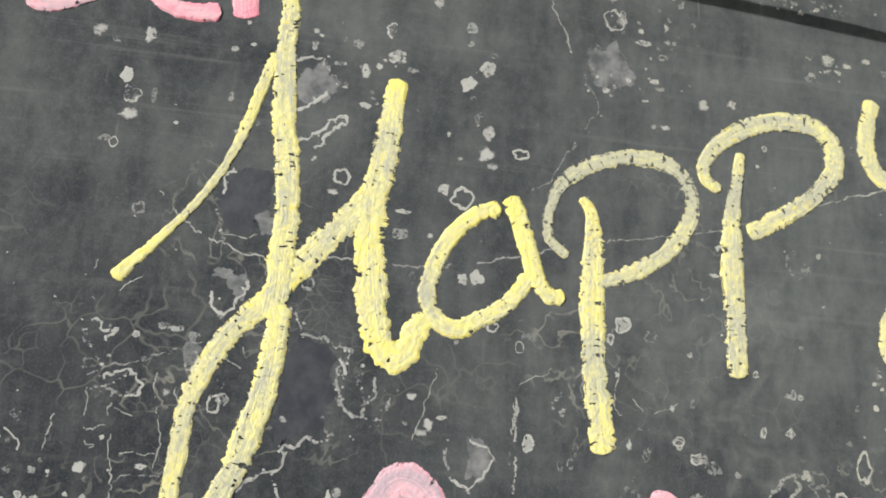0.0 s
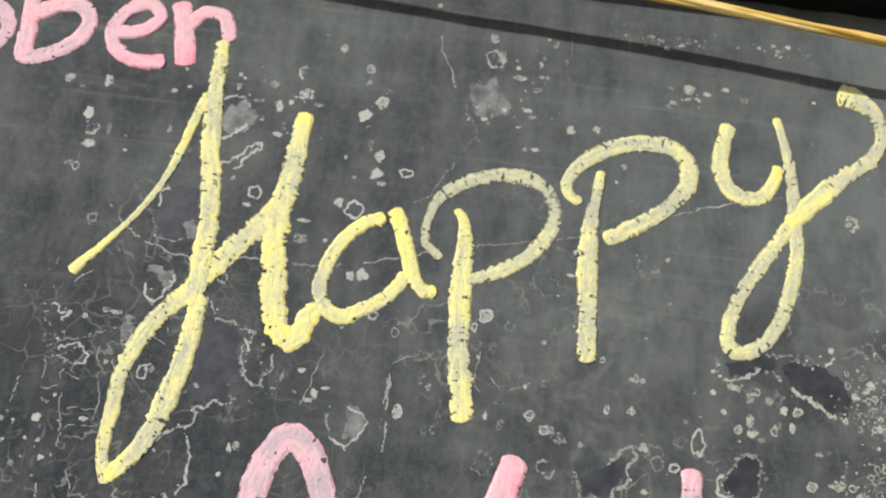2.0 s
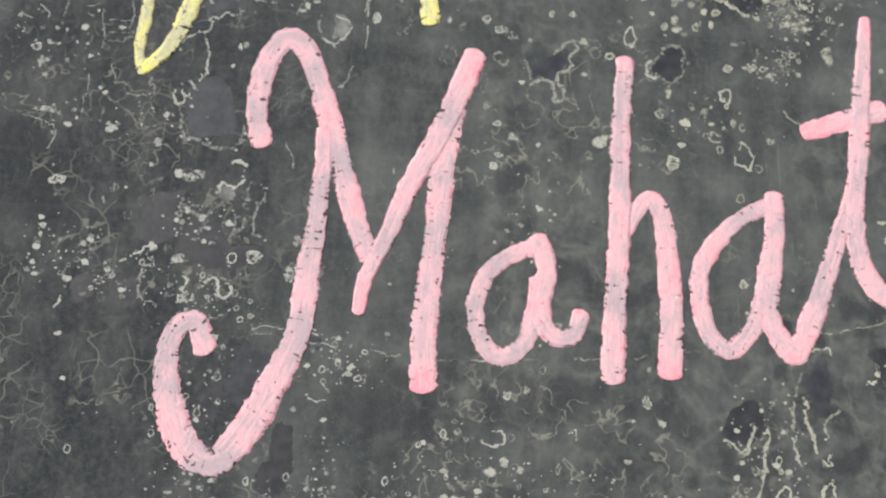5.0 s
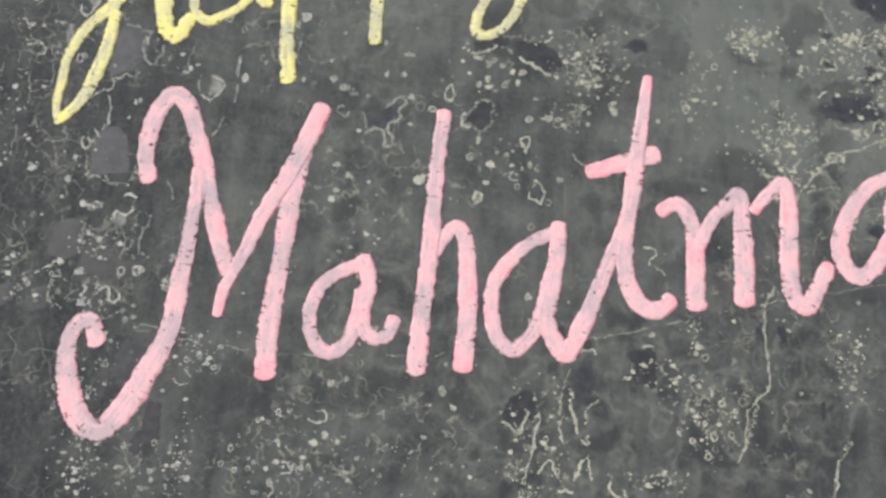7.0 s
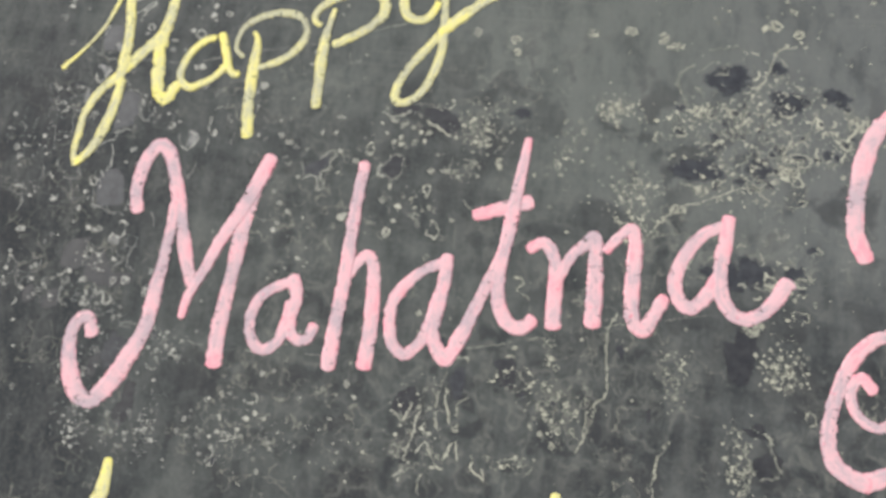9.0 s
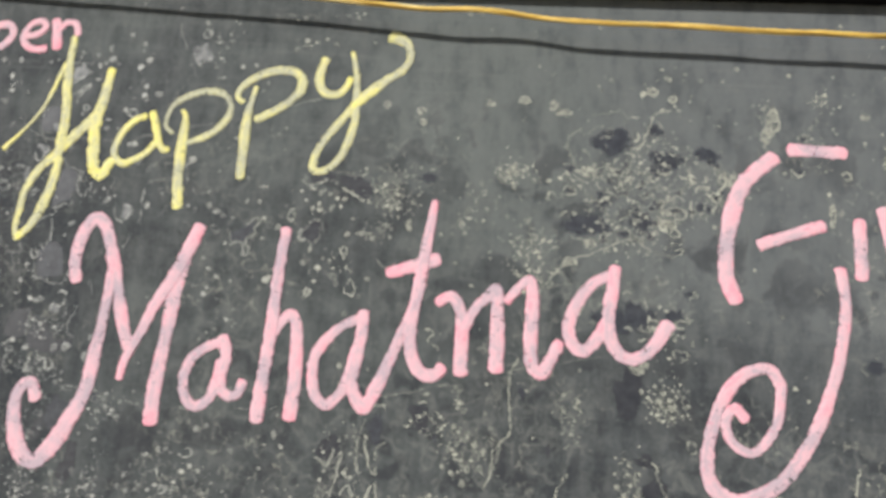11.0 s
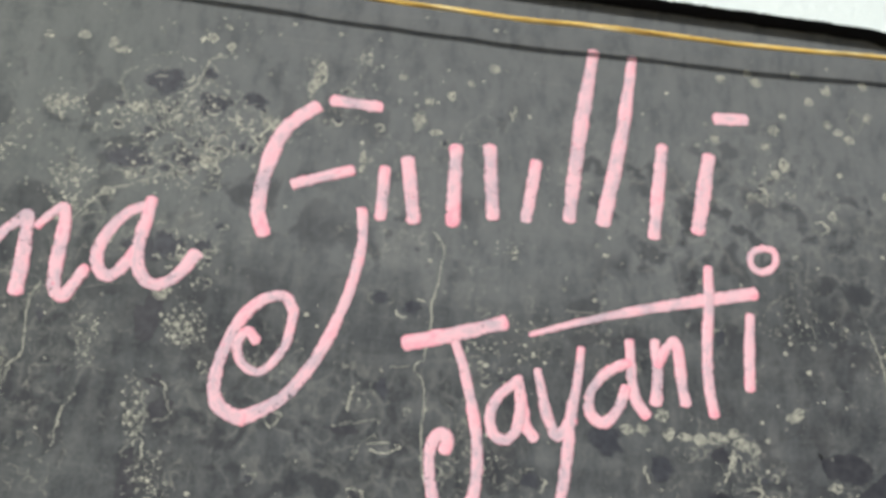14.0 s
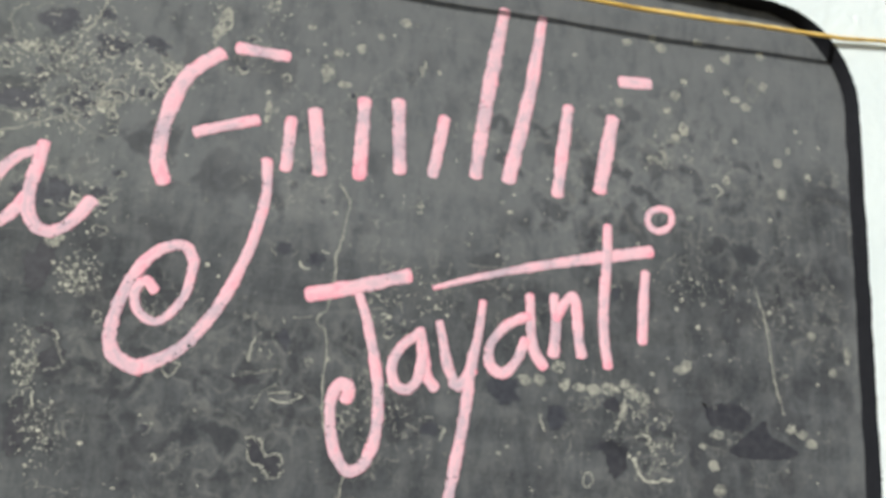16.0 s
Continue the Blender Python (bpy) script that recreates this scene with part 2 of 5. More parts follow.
def twine():
    s = Shader("golden_twine")
    fibre = s.noise(s.place((45, 9, 1), uv=True), 1.0, 3)
    tone = s.noise(s.place((14, 1, 1), uv=True), 1.0, 2)
    c = s.mix(s.ramp(fibre, 0.3, 0.7), (0.50, 0.28, 0.04), (0.86, 0.62, 0.16))
    c = s.mix(s.ramp(tone, 0.5, 0.75), c, (0.88, 0.74, 0.38))
    return s.finish(c, 0.38, fibre, 0.0004, 0.6)


def soil():
    s = Shader("packed_earth")
    p = s.place()
    return s.finish(s.mix(s.noise(p, 2, 6), (0.16, 0.13, 0.10), (0.26, 0.22, 0.17)), 0.95, s.noise(p, 30, 4), 0.01, 0.1)


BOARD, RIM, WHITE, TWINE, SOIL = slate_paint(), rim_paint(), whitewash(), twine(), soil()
CHALK = {
    "yellow": chalk("yellow_chalk", (0.82, 0.75, 0.22), (0.69, 0.66, 0.33), (0.47, 0.47, 0.35), 0.44, (0.82, 0.67, 0.08), 0.9, 1.3),
    "pink": chalk("pink_chalk", (0.80, 0.33, 0.40), (0.73, 0.46, 0.51), (0.48, 0.38, 0.43), 0.27, (0.68, 0.14, 0.22), 0.45, 0.9),
}
RESIDUE = residue()
BARE_DARK = bare("bare_dark_slate", (0.026, 0.029, 0.038), (0.050, 0.054, 0.064), 0.0, 0.36)
BARE_BLACK = bare("bare_black_slate", (0.024, 0.026, 0.033), (0.044, 0.046, 0.053))
SCUFF = bare("grey_scuff", (0.075, 0.08, 0.085), (0.22, 0.225, 0.225), 0.30, 0.2)


# ---- helpers for meshes ----
def mesh_of(name, verts, faces, material, smooth=True, uvs=None):
    me = bpy.data.meshes.new(name)
    me.from_pydata(verts, [], faces)
    if uvs is not None:
        layer = me.uv_layers.new(name="UVMap")
        flat = np.array([uvs[i] for f in faces for i in f], dtype=np.float32).ravel()
        layer.data.foreach_set("uv", flat)
    me.polygons.foreach_set("use_smooth", [smooth] * len(me.polygons))
    me.materials.append(material)
    me.update()
    return me


def rounded_outline(x0, x1, z0, z1, r, steps=14):
    out = []
    for cx, cz, a0 in ((x1 - r, z1 - r, 0), (x0 + r, z1 - r, 90), (x0 + r, z0 + r, 180), (x1 - r, z0 + r, 270)):
        for k in range(steps + 1):
            a = radians(a0 + 90 * k / steps)
            out.append((cx + r * math.cos(a), cz + r * math.sin(a)))
    return out


def resample(points, step):
    """A smooth run through the knots, in even steps."""
    p = np.array(points, float)
    p = np.vstack([2 * p[0] - p[1], p, 2 * p[-1] - p[-2]])
    run = []
    for k in range(1, len(p) - 2):
        a, b, c, d = p[k - 1 : k + 3]
        for t in np.linspace(0, 1, 24, endpoint=False):
            run.append(0.5 * (2 * b + (c - a) * t + (2 * a - 5 * b + 4 * c - d) * t**2 + (3 * b - a - 3 * c + d) * t**3))
    run.append(p[-2])
    run = np.array(run)
    s = np.r_[0, np.cumsum(np.linalg.norm(np.diff(run, axis=0), axis=1))]
    n = max(4, int(s[-1] / step))
    t = np.linspace(0, s[-1], n + 1)
    return np.stack([np.interp(t, s, run[:, i]) for i in range(run.shape[1])], 1), t


def even_run(points, step):
    """Even steps along straight lines between the points."""
    p = np.array(points, float)
    s = np.r_[0, np.cumsum(np.linalg.norm(np.diff(p, axis=0), axis=1))]
    t = np.linspace(0, s[-1], int(s[-1] / step) + 1)
    return np.stack([np.interp(t, s, p[:, i]) for i in (0, 1)], 1)


# ---- structure ----
# the writing face lies in a shallow recess of the plaster, its reveal painted black
X0, X1, Z0, Z1 = -1.15, 1.3795, 0.55, 1.7355
FACE, WALL_Y, BACK = 0.0, -0.018, 0.012
LEFT, RIGHT, TOP, DEEP = -4.4, 4.6, 3.2, 0.23


def build_structure():
    hole = rounded_outline(X0, X1, Z0, Z1, 0.118)
    n = len(hole)
    quarter = n // 4
    corners = ((RIGHT, TOP), (LEFT, TOP), (LEFT, 0.0), (RIGHT, 0.0))
    verts = [(x, WALL_Y, z) for x, z in hole] + [(x, BACK, z) for x, z in hole]
    verts += [(x, WALL_Y, z) for x, z in corners] + [(x, DEEP, z) for x, z in corners]
    faces = [tuple(range(n, 2 * n))]
    faces += [(i, (i + 1) % n, n + (i + 1) % n, n + i) for i in range(n)]
    f, g = 2 * n, 2 * n + 4
    for q in range(4):
        faces += [(f + q, (k + 1) % n, k) for k in range(q * quarter, (q + 1) * quarter - 1)]
        last, first = (q + 1) * quarter - 1, ((q + 1) * quarter) % n
        faces.append((f + q, f + (q + 1) % 4, first, last))
        faces.append((f + q, g + q, g + (q + 1) % 4, f + (q + 1) % 4))
    faces.append((g, g + 3, g + 2, g + 1))
    bm = bmesh.new()
    me = mesh_of("wall_north", verts, faces, WHITE, False)
    bm.from_mesh(me)
    bmesh.ops.recalc_face_normals(bm, faces=bm.faces)
    bm.to_mesh(me)
    bm.free()
    tagged(new("wall_north", me), "whitewashed plaster wall with a recess for the blackboard", "wall", kind="structure")
    g = mesh_of("ground", [(-300, -300, 0), (300, -300, 0), (300, 300, 0), (-300, 300, 0)], [(0, 1, 2, 3)], SOIL, False)
    tagged(new("ground", g), "bare packed earth ground", "ground", kind="structure")


def build_board():
    board = tagged(new("blackboard"), "worn old blackboard set in the wall, with black painted rim", "blackboard")
    out = rounded_outline(X0 + 0.0015, X1 - 0.0015, Z0 + 0.0015, Z1 - 0.0015, 0.1165)
    n = len(out)
    verts = [(x, FACE, z) for x, z in out] + [(x, BACK - 0.002, z) for x, z in out]
    faces = [tuple(reversed(range(n)))] + [(i, n + i, n + (i + 1) % n, (i + 1) % n) for i in range(n)]
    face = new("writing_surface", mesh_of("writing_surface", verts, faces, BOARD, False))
    face.parent = board
    # rim: black paint on the reveal, brushed a little over the arris and onto the writing face
    outer = even_run(rounded_outline(X0, X1, Z0, Z1, 0.118) + [(X1, Z1 - 0.118)], 0.0012)
    verts, faces = [], []
    m = len(outer) - 1
    for i in range(m):
        x, z = outer[i]
        d = outer[(i + 1) % m] - outer[i - 1 if i else m - 1]
        nrm = np.array([d[1], -d[0]]) / (np.linalg.norm(d) + 1e-9)
        over = 0.0014 + 0.0012 * noise.noise((x * 40, z * 40, 0)) + 0.0010 * noise.noise((x * 260, z * 260, 4))
        hair = noise.noise((x * 700, z * 700, 6)) * max(0.0, noise.noise((x * 22, z * 22, 11)))
        over = max(0.0002, over + 0.012 * max(0.0, hair - 0.06))
        into = 0.0028 + 0.0016 * noise.noise((x * 30, z * 30, 9)) + 0.0006 * noise.noise((x * 240, z * 240, 2))
        for off, y in ((over, WALL_Y - 0.0003), (0.0, WALL_Y - 0.0009), (-0.0009, WALL_Y + 0.0004), (-0.0012, -0.006), (-0.0018, -0.0012), (-into, -0.00025)):
            q = outer[i] + nrm * off
            verts.append((q[0], y, q[1]))
    k = 6
    for i in range(m):
        j = (i + 1) % m
        for c in range(k - 1):
            faces.append((i * k + c, i * k + c + 1, j * k + c + 1, j * k + c))
    rim = tagged(new("rim", mesh_of("rim", verts, faces, RIM)), "fresh black paint rim with brushed edge")
    rim.parent = board
    return board


build_structure()
BLACKBOARD = build_board()


# ---- wear of the board: cracks, bare patches, caked specks ----
RESIDUE_V, RESIDUE_F = [], []
HOLLOW_V, HOLLOW_F, HOLLOW_IN = [], [], []


def island(cx, cz, rx, rz, seed, steps, rough=0.3):
    """A wobbly closed outline, in metres."""
    out = []
    for k in range(steps):
        a = 2 * math.pi * k / steps
        r = 1 + rough * noise.noise((math.cos(a) * 1.3 + seed, math.sin(a) * 1.3, seed * 0.7)) * 1.6
        r += rough * 0.5 * noise.noise((math.cos(a) * 4 + seed, math.sin(a) * 4, seed * 1.9))
        out.append((cx + rx * r * math.cos(a), cz + rz * r * math.sin(a)))
    return out


def ridge(line, width, closed=False, gaps=0.0, seed=0.0, height=0.00010):
    """Verts and faces of a thin crumbly raised line along the points."""
    p = np.array(line, float)
    n = len(p)
    tan = np.roll(p, -1, 0) - np.roll(p, 1, 0) if closed else np.gradient(p, axis=0)
    tan /= np.linalg.norm(tan, axis=1)[:, None] + 1e-12
    nrm = np.stack([-tan[:, 1], tan[:, 0]], 1)
    verts, faces = [], []
    keep = []
    for i in range(n):
        q = p[i]
        w = 0.5 * width * max(0.22, 0.8 + 0.7 * noise.noise((q[0] * 260 + seed, q[1] * 260, seed)) + 0.7 * noise.noise((q[0] * 900 + seed, q[1] * 900, seed)))
        keep.append(noise.noise((q[0] * 120 + seed, q[1] * 120, 3 + seed)) > gaps - 1)
        for v, h in ((-1, 0.00001), (0, height), (1, 0.00001)):
            verts.append((q[0] + nrm[i][0] * v * w, FACE - 0.00003 - h, q[1] + nrm[i][1] * v * w))
    for i in range(n if closed else n - 1):
        j = (i + 1) % n
        if keep[i] and keep[j]:
            for c in (0, 1):
                faces.append((i * 3 + c, i * 3 + c + 1, j * 3 + c + 1, j * 3 + c))
    return verts, faces


def add_residue(verts, faces):
    b = len(RESIDUE_V)
    RESIDUE_V.extend(verts)
    RESIDUE_F.extend(tuple(i + b for i in f) for f in faces)


def crack(width, knots):
    """A long pale crack or scratch with caked chalk in it."""
    line, s = resample([(x / 1000, z / 1000) for x, z in knots], 0.0012)
    wob = np.array([[noise.noise((a * 150, 1, b * 150)), noise.noise((a * 150, 7, b * 150))] for a, b in line])
    fine = np.array([[noise.noise((a * 600, 2, b * 600)), noise.noise((a * 600, 9, b * 600))] for a, b in line])
    verts, faces = ridge(line + wob * 0.0016 + fine * 0.0012, 0.85 * width / 1000, False, 0.45 if width > 1.3 else 0.76, knots[0][0] * 0.1)
    ob = new("crack", mesh_of("crack", verts, faces, RESIDUE))
    ob.parent = BLACKBOARD


def wobbled(knots, closed=False):
    """A run through the knots (millimetres) with the small jags of flaked paint, in metres."""
    p = [(x / 1000, z / 1000) for x, z in knots]
    line, s = resample(p + p[:1] if closed else p, 0.0008)
    if closed:
        line = line[:-1]
    jag = np.array([[noise.noise((a * f, q, b * f)) * h for q in (1, 7)] for a, b in line for f, h in ((170, 0.0016), (420, 0.0012), (900, 0.0006))])
    return line + jag.reshape(len(line), 3, 2).sum(1)


def edge(width, knots, closed=False):
    """A flake's edge: a broken line of caked chalk, beaded with crumbs."""
    line = wobbled(knots, closed)
    rng = random.Random(knots[0][0] * 13 + knots[0][1])
    seed = rng.random() * 50
    add_residue(*ridge(line, 1.25 * width / 1000, closed, 0.70, seed))
    for k in range(0, len(line), 2):
        if rng.random() < 0.55:
            r = width / 1000 * rng.uniform(0.3, 0.75)
            flake(line[k][0] + rng.gauss(0, 0.8) * width / 1000, line[k][1] + rng.gauss(0, 0.8) * width / 1000, r, rng.random() * 90)


def hollow(kind, width, knots):
    """A larger piece of paint gone, its dark ground showing."""
    PATCHES[0] += 1
    line = wobbled(knots, True)
    n, mid = len(line), line.mean(0)
    y = FACE - 0.000012 - 0.00000006 * PATCHES[0]
    verts = [(a, y, b) for a, b in line] + [(a, y, b) for a, b in mid + (line - mid) * 0.82]
    faces = [(i, n + i, n + (i + 1) % n, (i + 1) % n) for i in range(n)] + [tuple(range(n, 2 * n))]
    me = mesh_of("bare_patch", verts, faces, {"d": BARE_DARK, "D": BARE_BLACK}[kind], False)
    me.attributes.new("inward", "FLOAT", "POINT").data.foreach_set("value", [0.0] * n + [1.0] * n)
    ob = new("bare_patch", me)
    ob.parent = BLACKBOARD
    if width:
        edge(width, knots, True)


def flecks(spots):
    """Single caked flakes: x, z and half sizes in millimetres."""
    for x, z, rx, rz in spots:
        seed = x * 0.71 + z * 0.13
        out = island(x / 1000, z / 1000, rx / 1000, rz / 1000, seed, 18, 0.42)
        if max(rx, rz) > 3.4:
            # a large one is a cluster of crumbs inside a broken rim
            rng = random.Random(x * 3 + z)
            for _ in range(int(5 + 1.6 * rx * rz)):
                a, d = rng.random() * 6.283, rng.random() ** 0.5
                flake((x + rx * d * math.cos(a)) / 1000, (z + rz * d * math.sin(a)) / 1000, rng.uniform(0.0005, 0.0014), rng.random() * 90)
        else:
            verts = [(x / 1000, FACE - 0.00009, z / 1000)] + [(a, FACE - 0.00004, b) for a, b in out]
            add_residue(verts, [(0, 1 + (k + 1) % 18, 1 + k) for k in range(18)])
        add_residue(*ridge(out, 0.0006 + 0.00016 * min(rx, rz), True, 0.8, seed))


def rings(spots):
    """Blisters with a caked rim: x, z and half sizes in millimetres."""
    for x, z, rx, rz in spots:
        seed = x * 0.37 + z * 0.23
        out = island(x / 1000, z / 1000, rx / 1000, rz / 1000, seed, 26, 0.34)
        add_residue(*ridge(out, 0.0007 + 0.00016 * min(rx, rz), True, 0.5, seed))


PATCHES = [0]


def patch(kind, x, z, rx, rz):
    """Where paint came away: a bare dark island (d, D), an outlined one (o) or a pale scuff (p)."""
    PATCHES[0] += 1
    seed = PATCHES[0] * 1.37
    steps = 46 if max(rx, rz) > 8 else 30
    out = island(x / 1000, z / 1000, 1.18 * rx / 1000, 1.18 * rz / 1000, seed, steps, 0.42)
    if kind != "o":
        y = FACE - 0.000012 - 0.00000006 * PATCHES[0]
        verts = [(x / 1000, y, z / 1000)] + [(a, y, b) for a, b in out]
        faces = [(0, 1 + (k + 1) % steps, 1 + k) for k in range(steps)]
        mat = {"d": BARE_DARK, "D": BARE_BLACK, "p": SCUFF}[kind]
        me = mesh_of("bare_patch", verts, faces, mat, False)
        me.attributes.new("inward", "FLOAT", "POINT").data.foreach_set("value", [1.0] + [0.0] * steps)
        ob = new("bare_patch", me)
        ob.parent = BLACKBOARD
    if kind in "do":
        add_residue(*ridge(out, 0.0012 * swell(x / 1000), True, 0.95 if kind == "o" else 1.12, seed))


def scatter(kind, x, z, rx, rz, count):
    """A crowd of caked specks: flakes (f, small ones g), little rings (r) or squiggled edges (s)."""
    rng = random.Random(x * 31 + z * 7 + count)
    for _ in range(2 * count if kind != "g" else 0):
        cx, cz = (x + rx * rng.gauss(0, 0.6)) / 1000, (z + rz * rng.gauss(0, 0.6)) / 1000
        flake(cx, cz, rng.uniform(0.00030, 0.00075) * swell(cx), rng.random() * 90)
    for _ in range(count):
        a, d = rng.random() * 2 * math.pi, rng.random() ** 0.6 * 1.15
        cx, cz = (x + rx * d * math.cos(a)) / 1000, (z + rz * d * math.sin(a)) / 1000
        seed = rng.random() * 90
        if kind == "g":
            flake(cx, cz, rng.choice((0.5, 0.6, 0.8, 1.0, 1.6)) * 0.00095, seed)
        elif kind == "f" or (kind == "r" and rng.random() < 0.35) or (kind == "s" and rng.random() < 0.25):
            flake(cx, cz, rng.choice((0.4, 0.5, 0.6, 0.8, 1.0, 1.3)) * 0.0015, seed)
        elif kind == "r":
            r = rng.uniform(0.0007, 0.0016) * swell(cx)
            add_residue(*ridge(island(cx, cz, r, r * rng.uniform(0.8, 1.5), seed, 14, 0.25), 0.0007 * swell(cx) ** 2, True, 0.2, seed))
        else:
            squiggle(cx, cz, rng, seed)


def swell(x):
    """Flaking is coarser towards the far end of the board."""
    return 1.35 if x > 0.33 else 1.0


def flake(cx, cz, r, seed):
    n = 9
    out = island(cx, cz, r, r * (0.8 + 0.5 * noise.noise((seed, 3, 1)) ** 2), seed, n, 0.45)
    verts = [(cx, FACE - 0.00011, cz)] + [(a, FACE - 0.00004, b) for a, b in out]
    add_residue(verts, [(0, 1 + (k + 1) % n, 1 + k) for k in range(n)])


def squiggle(cx, cz, rng, seed):
    """A broken flake edge: part of an outline with crumbs along it, or a thick short dab."""
    if rng.random() < 0.5:
        r = rng.uniform(0.0018, 0.0048)
        out = island(cx, cz, r * rng.uniform(0.8, 1.6), r * rng.uniform(0.8, 1.3), seed, 26, 0.36)
        start, count = rng.randrange(26), rng.randint(9, 24)
        arc = [out[(start + k) % 26] for k in range(count)]
        width = rng.uniform(0.0007, 0.0013) * swell(cx)
        add_residue(*ridge(arc, width, False, 0.6, seed))
        for x, z in arc[::3]:
            if rng.random() < 0.5:
                flake(x + rng.gauss(0, 0.0006), z + rng.gauss(0, 0.0006), width * rng.uniform(0.3, 0.8), rng.random() * 90)
        if rng.random() < 0.6:
            b, y, n = len(HOLLOW_V), FACE - 0.000007 - 0.000003 * rng.random(), len(out)
            HOLLOW_V.extend([(cx, y, cz)] + [(a, y, c) for a, c in out])
            HOLLOW_F.extend((b, b + 1 + (k + 1) % n, b + 1 + k) for k in range(n))
            HOLLOW_IN.extend([1.0] + [0.0] * n)
        return
    turn, line = rng.random() * 6.28, [(cx, cz)]
    for k in range(rng.randint(4, 9)):
        turn += rng.gauss(0, 0.6)
        cx, cz = cx + 0.0006 * math.cos(turn), cz + 0.0006 * math.sin(turn)
        line.append((cx, cz))
    add_residue(*ridge(line, rng.uniform(0.0009, 0.0018) * swell(cx), False, 0.1, seed))


flecks([(-109, 1643, 2.0, 2.0), (-102, 1640, 1.0, 1.0), (-90, 1644, 2.0, 3.0), (-96, 1626, 2.0, 3.0), (-93, 1618, 3.0, 3.0), (-93, 1610, 3.0, 2.0), (-85, 1619, 1.0, 3.0), (-56, 1622, 1.0, 2.0), (-64, 1597, 1.0, 0.0), (-100, 1599, 2.0, 1.0), (-94, 1600, 0.0, 0.0), (-26, 1655, 1.0, 1.0), (-26, 1649, 1.0, 2.0), (-8, 1652, 2.0, 2.0), (5, 1660, 2.0, 3.0), (24, 1676, 2.0, 2.0), (9, 1648, 4.0, 3.0), (-4, 1640, 2.0, 3.0), (1, 1643, 1.0, 1.0), (-15, 1642, 2.0, 1.0)])
flecks([(-1, 1631, 1.0, 1.0), (-3, 1625, 2.0, 1.0), (15, 1643, 2.0, 1.0), (39, 1666, 2.0, 2.0), (39, 1659, 1.0, 1.0), (47, 1648, 3.0, 3.0), (39, 1640, 3.0, 3.0), (41, 1634, 1.0, 1.0), (44, 1626, 2.0, 3.0), (49, 1619, 2.0, 3.0), (32, 1617, 1.0, 1.0), (37, 1607, 1.0, 1.0), (48, 1610, 3.0, 3.0), (51, 1605, 2.0, 1.0), (31, 1593, 2.0, 2.0), (15, 1582, 3.0, 1.0), (14, 1573, 3.0, 2.0), (-13, 1587, 2.0, 1.0), (27, 1573, 1.0, 1.0), (49, 1655, 2.0, 1.0)])
flecks([(102, 1692, 2.0, 3.0), (107, 1682, 2.0, 3.0), (128, 1680, 1.0, 2.0), (117, 1671, 3.0, 1.0), (126, 1665, 2.0, 1.0), (125, 1650, 2.0, 1.0), (122, 1653, 2.0, 1.0), (145, 1645, 2.0, 2.0), (159, 1647, 2.0, 2.0), (127, 1632, 2.0, 1.0), (199, 1666, 2.0, 2.0), (237, 1673, 3.0, 1.0), (208, 1676, 3.0, 3.0), (210, 1670, 4.0, 1.0), (218, 1674, 2.0, 1.0), (228, 1678, 2.0, 1.0), (174, 1628, 1.0, 1.0), (268, 1688, 2.0, 2.0), (-46, 1612, 2.0, 1.0)])
rings([(-10, 1594, 3.0, 3.0), (-84, 1573, 2.0, 2.0), (39, 1590, 4.0, 4.0), (103, 1680, 4.0, 5.0), (63, 1612, 3.0, 2.0), (103, 1538, 1.0, 2.0), (120, 1540, 2.0, 2.0), (89, 1494, 1.0, 2.0), (118, 1493, 1.0, 2.0), (132, 1499, 2.0, 1.0), (145, 1490, 2.0, 2.0), (83, 1488, 1.0, 2.0), (87, 1489, 1.0, 2.0), (21, 1556, 1.0, 2.0), (-19, 1550, 2.0, 2.0), (54, 1539, 2.0, 2.0)])
flecks([(-69, 1530, 2.0, 1.0), (-79, 1529, 1.0, 0.0), (-78, 1526, 1.0, 1.0), (-64, 1529, 3.0, 1.0), (-58, 1527, 2.0, 1.0), (-58, 1518, 2.0, 3.0), (-45, 1505, 2.0, 2.0), (-65, 1506, 1.0, 1.0), (-23, 1499, 1.0, 1.0), (24, 1510, 2.0, 1.0), (28, 1497, 2.0, 1.0), (31, 1500, 2.0, 2.0), (36, 1503, 2.0, 1.0), (108, 1544, 3.0, 3.0), (111, 1497, 1.0, 2.0), (139, 1493, 2.0, 2.0), (157, 1488, 1.0, 1.0), (129, 1512, 1.0, 1.0), (137, 1534, 1.0, 1.0), (191, 1575, 2.0, 2.0)])
flecks([(166, 1528, 1.0, 1.0), (181, 1520, 2.0, 1.0), (186, 1520, 1.0, 1.0), (212, 1517, 1.0, 1.0), (168, 1504, 1.0, 1.0), (181, 1505, 1.0, 2.0), (68, 1536, 2.0, 1.0), (70, 1495, 2.0, 3.0), (-4, 1473, 1.0, 2.0), (-1, 1474, 1.0, 2.0), (40, 1532, 1.0, 1.0), (46, 1558, 3.0, 3.0), (41, 1557, 2.0, 2.0), (232, 1521, 4.0, 2.0), (239, 1516, 2.0, 2.0), (239, 1506, 2.0, 3.0), (233, 1501, 2.0, 2.0), (240, 1500, 3.0, 2.0), (256, 1512, 2.0, 2.0), (253, 1505, 2.0, 2.0)])
flecks([(72, 1561, 1.0, 2.0), (149, 1568, 2.0, 1.0)])
crack(0.94, [(74, 1689), (77, 1678), (82, 1667), (86, 1657), (92, 1646), (96, 1637), (90, 1626), (85, 1618), (79, 1609), (76, 1602), (67, 1595)])
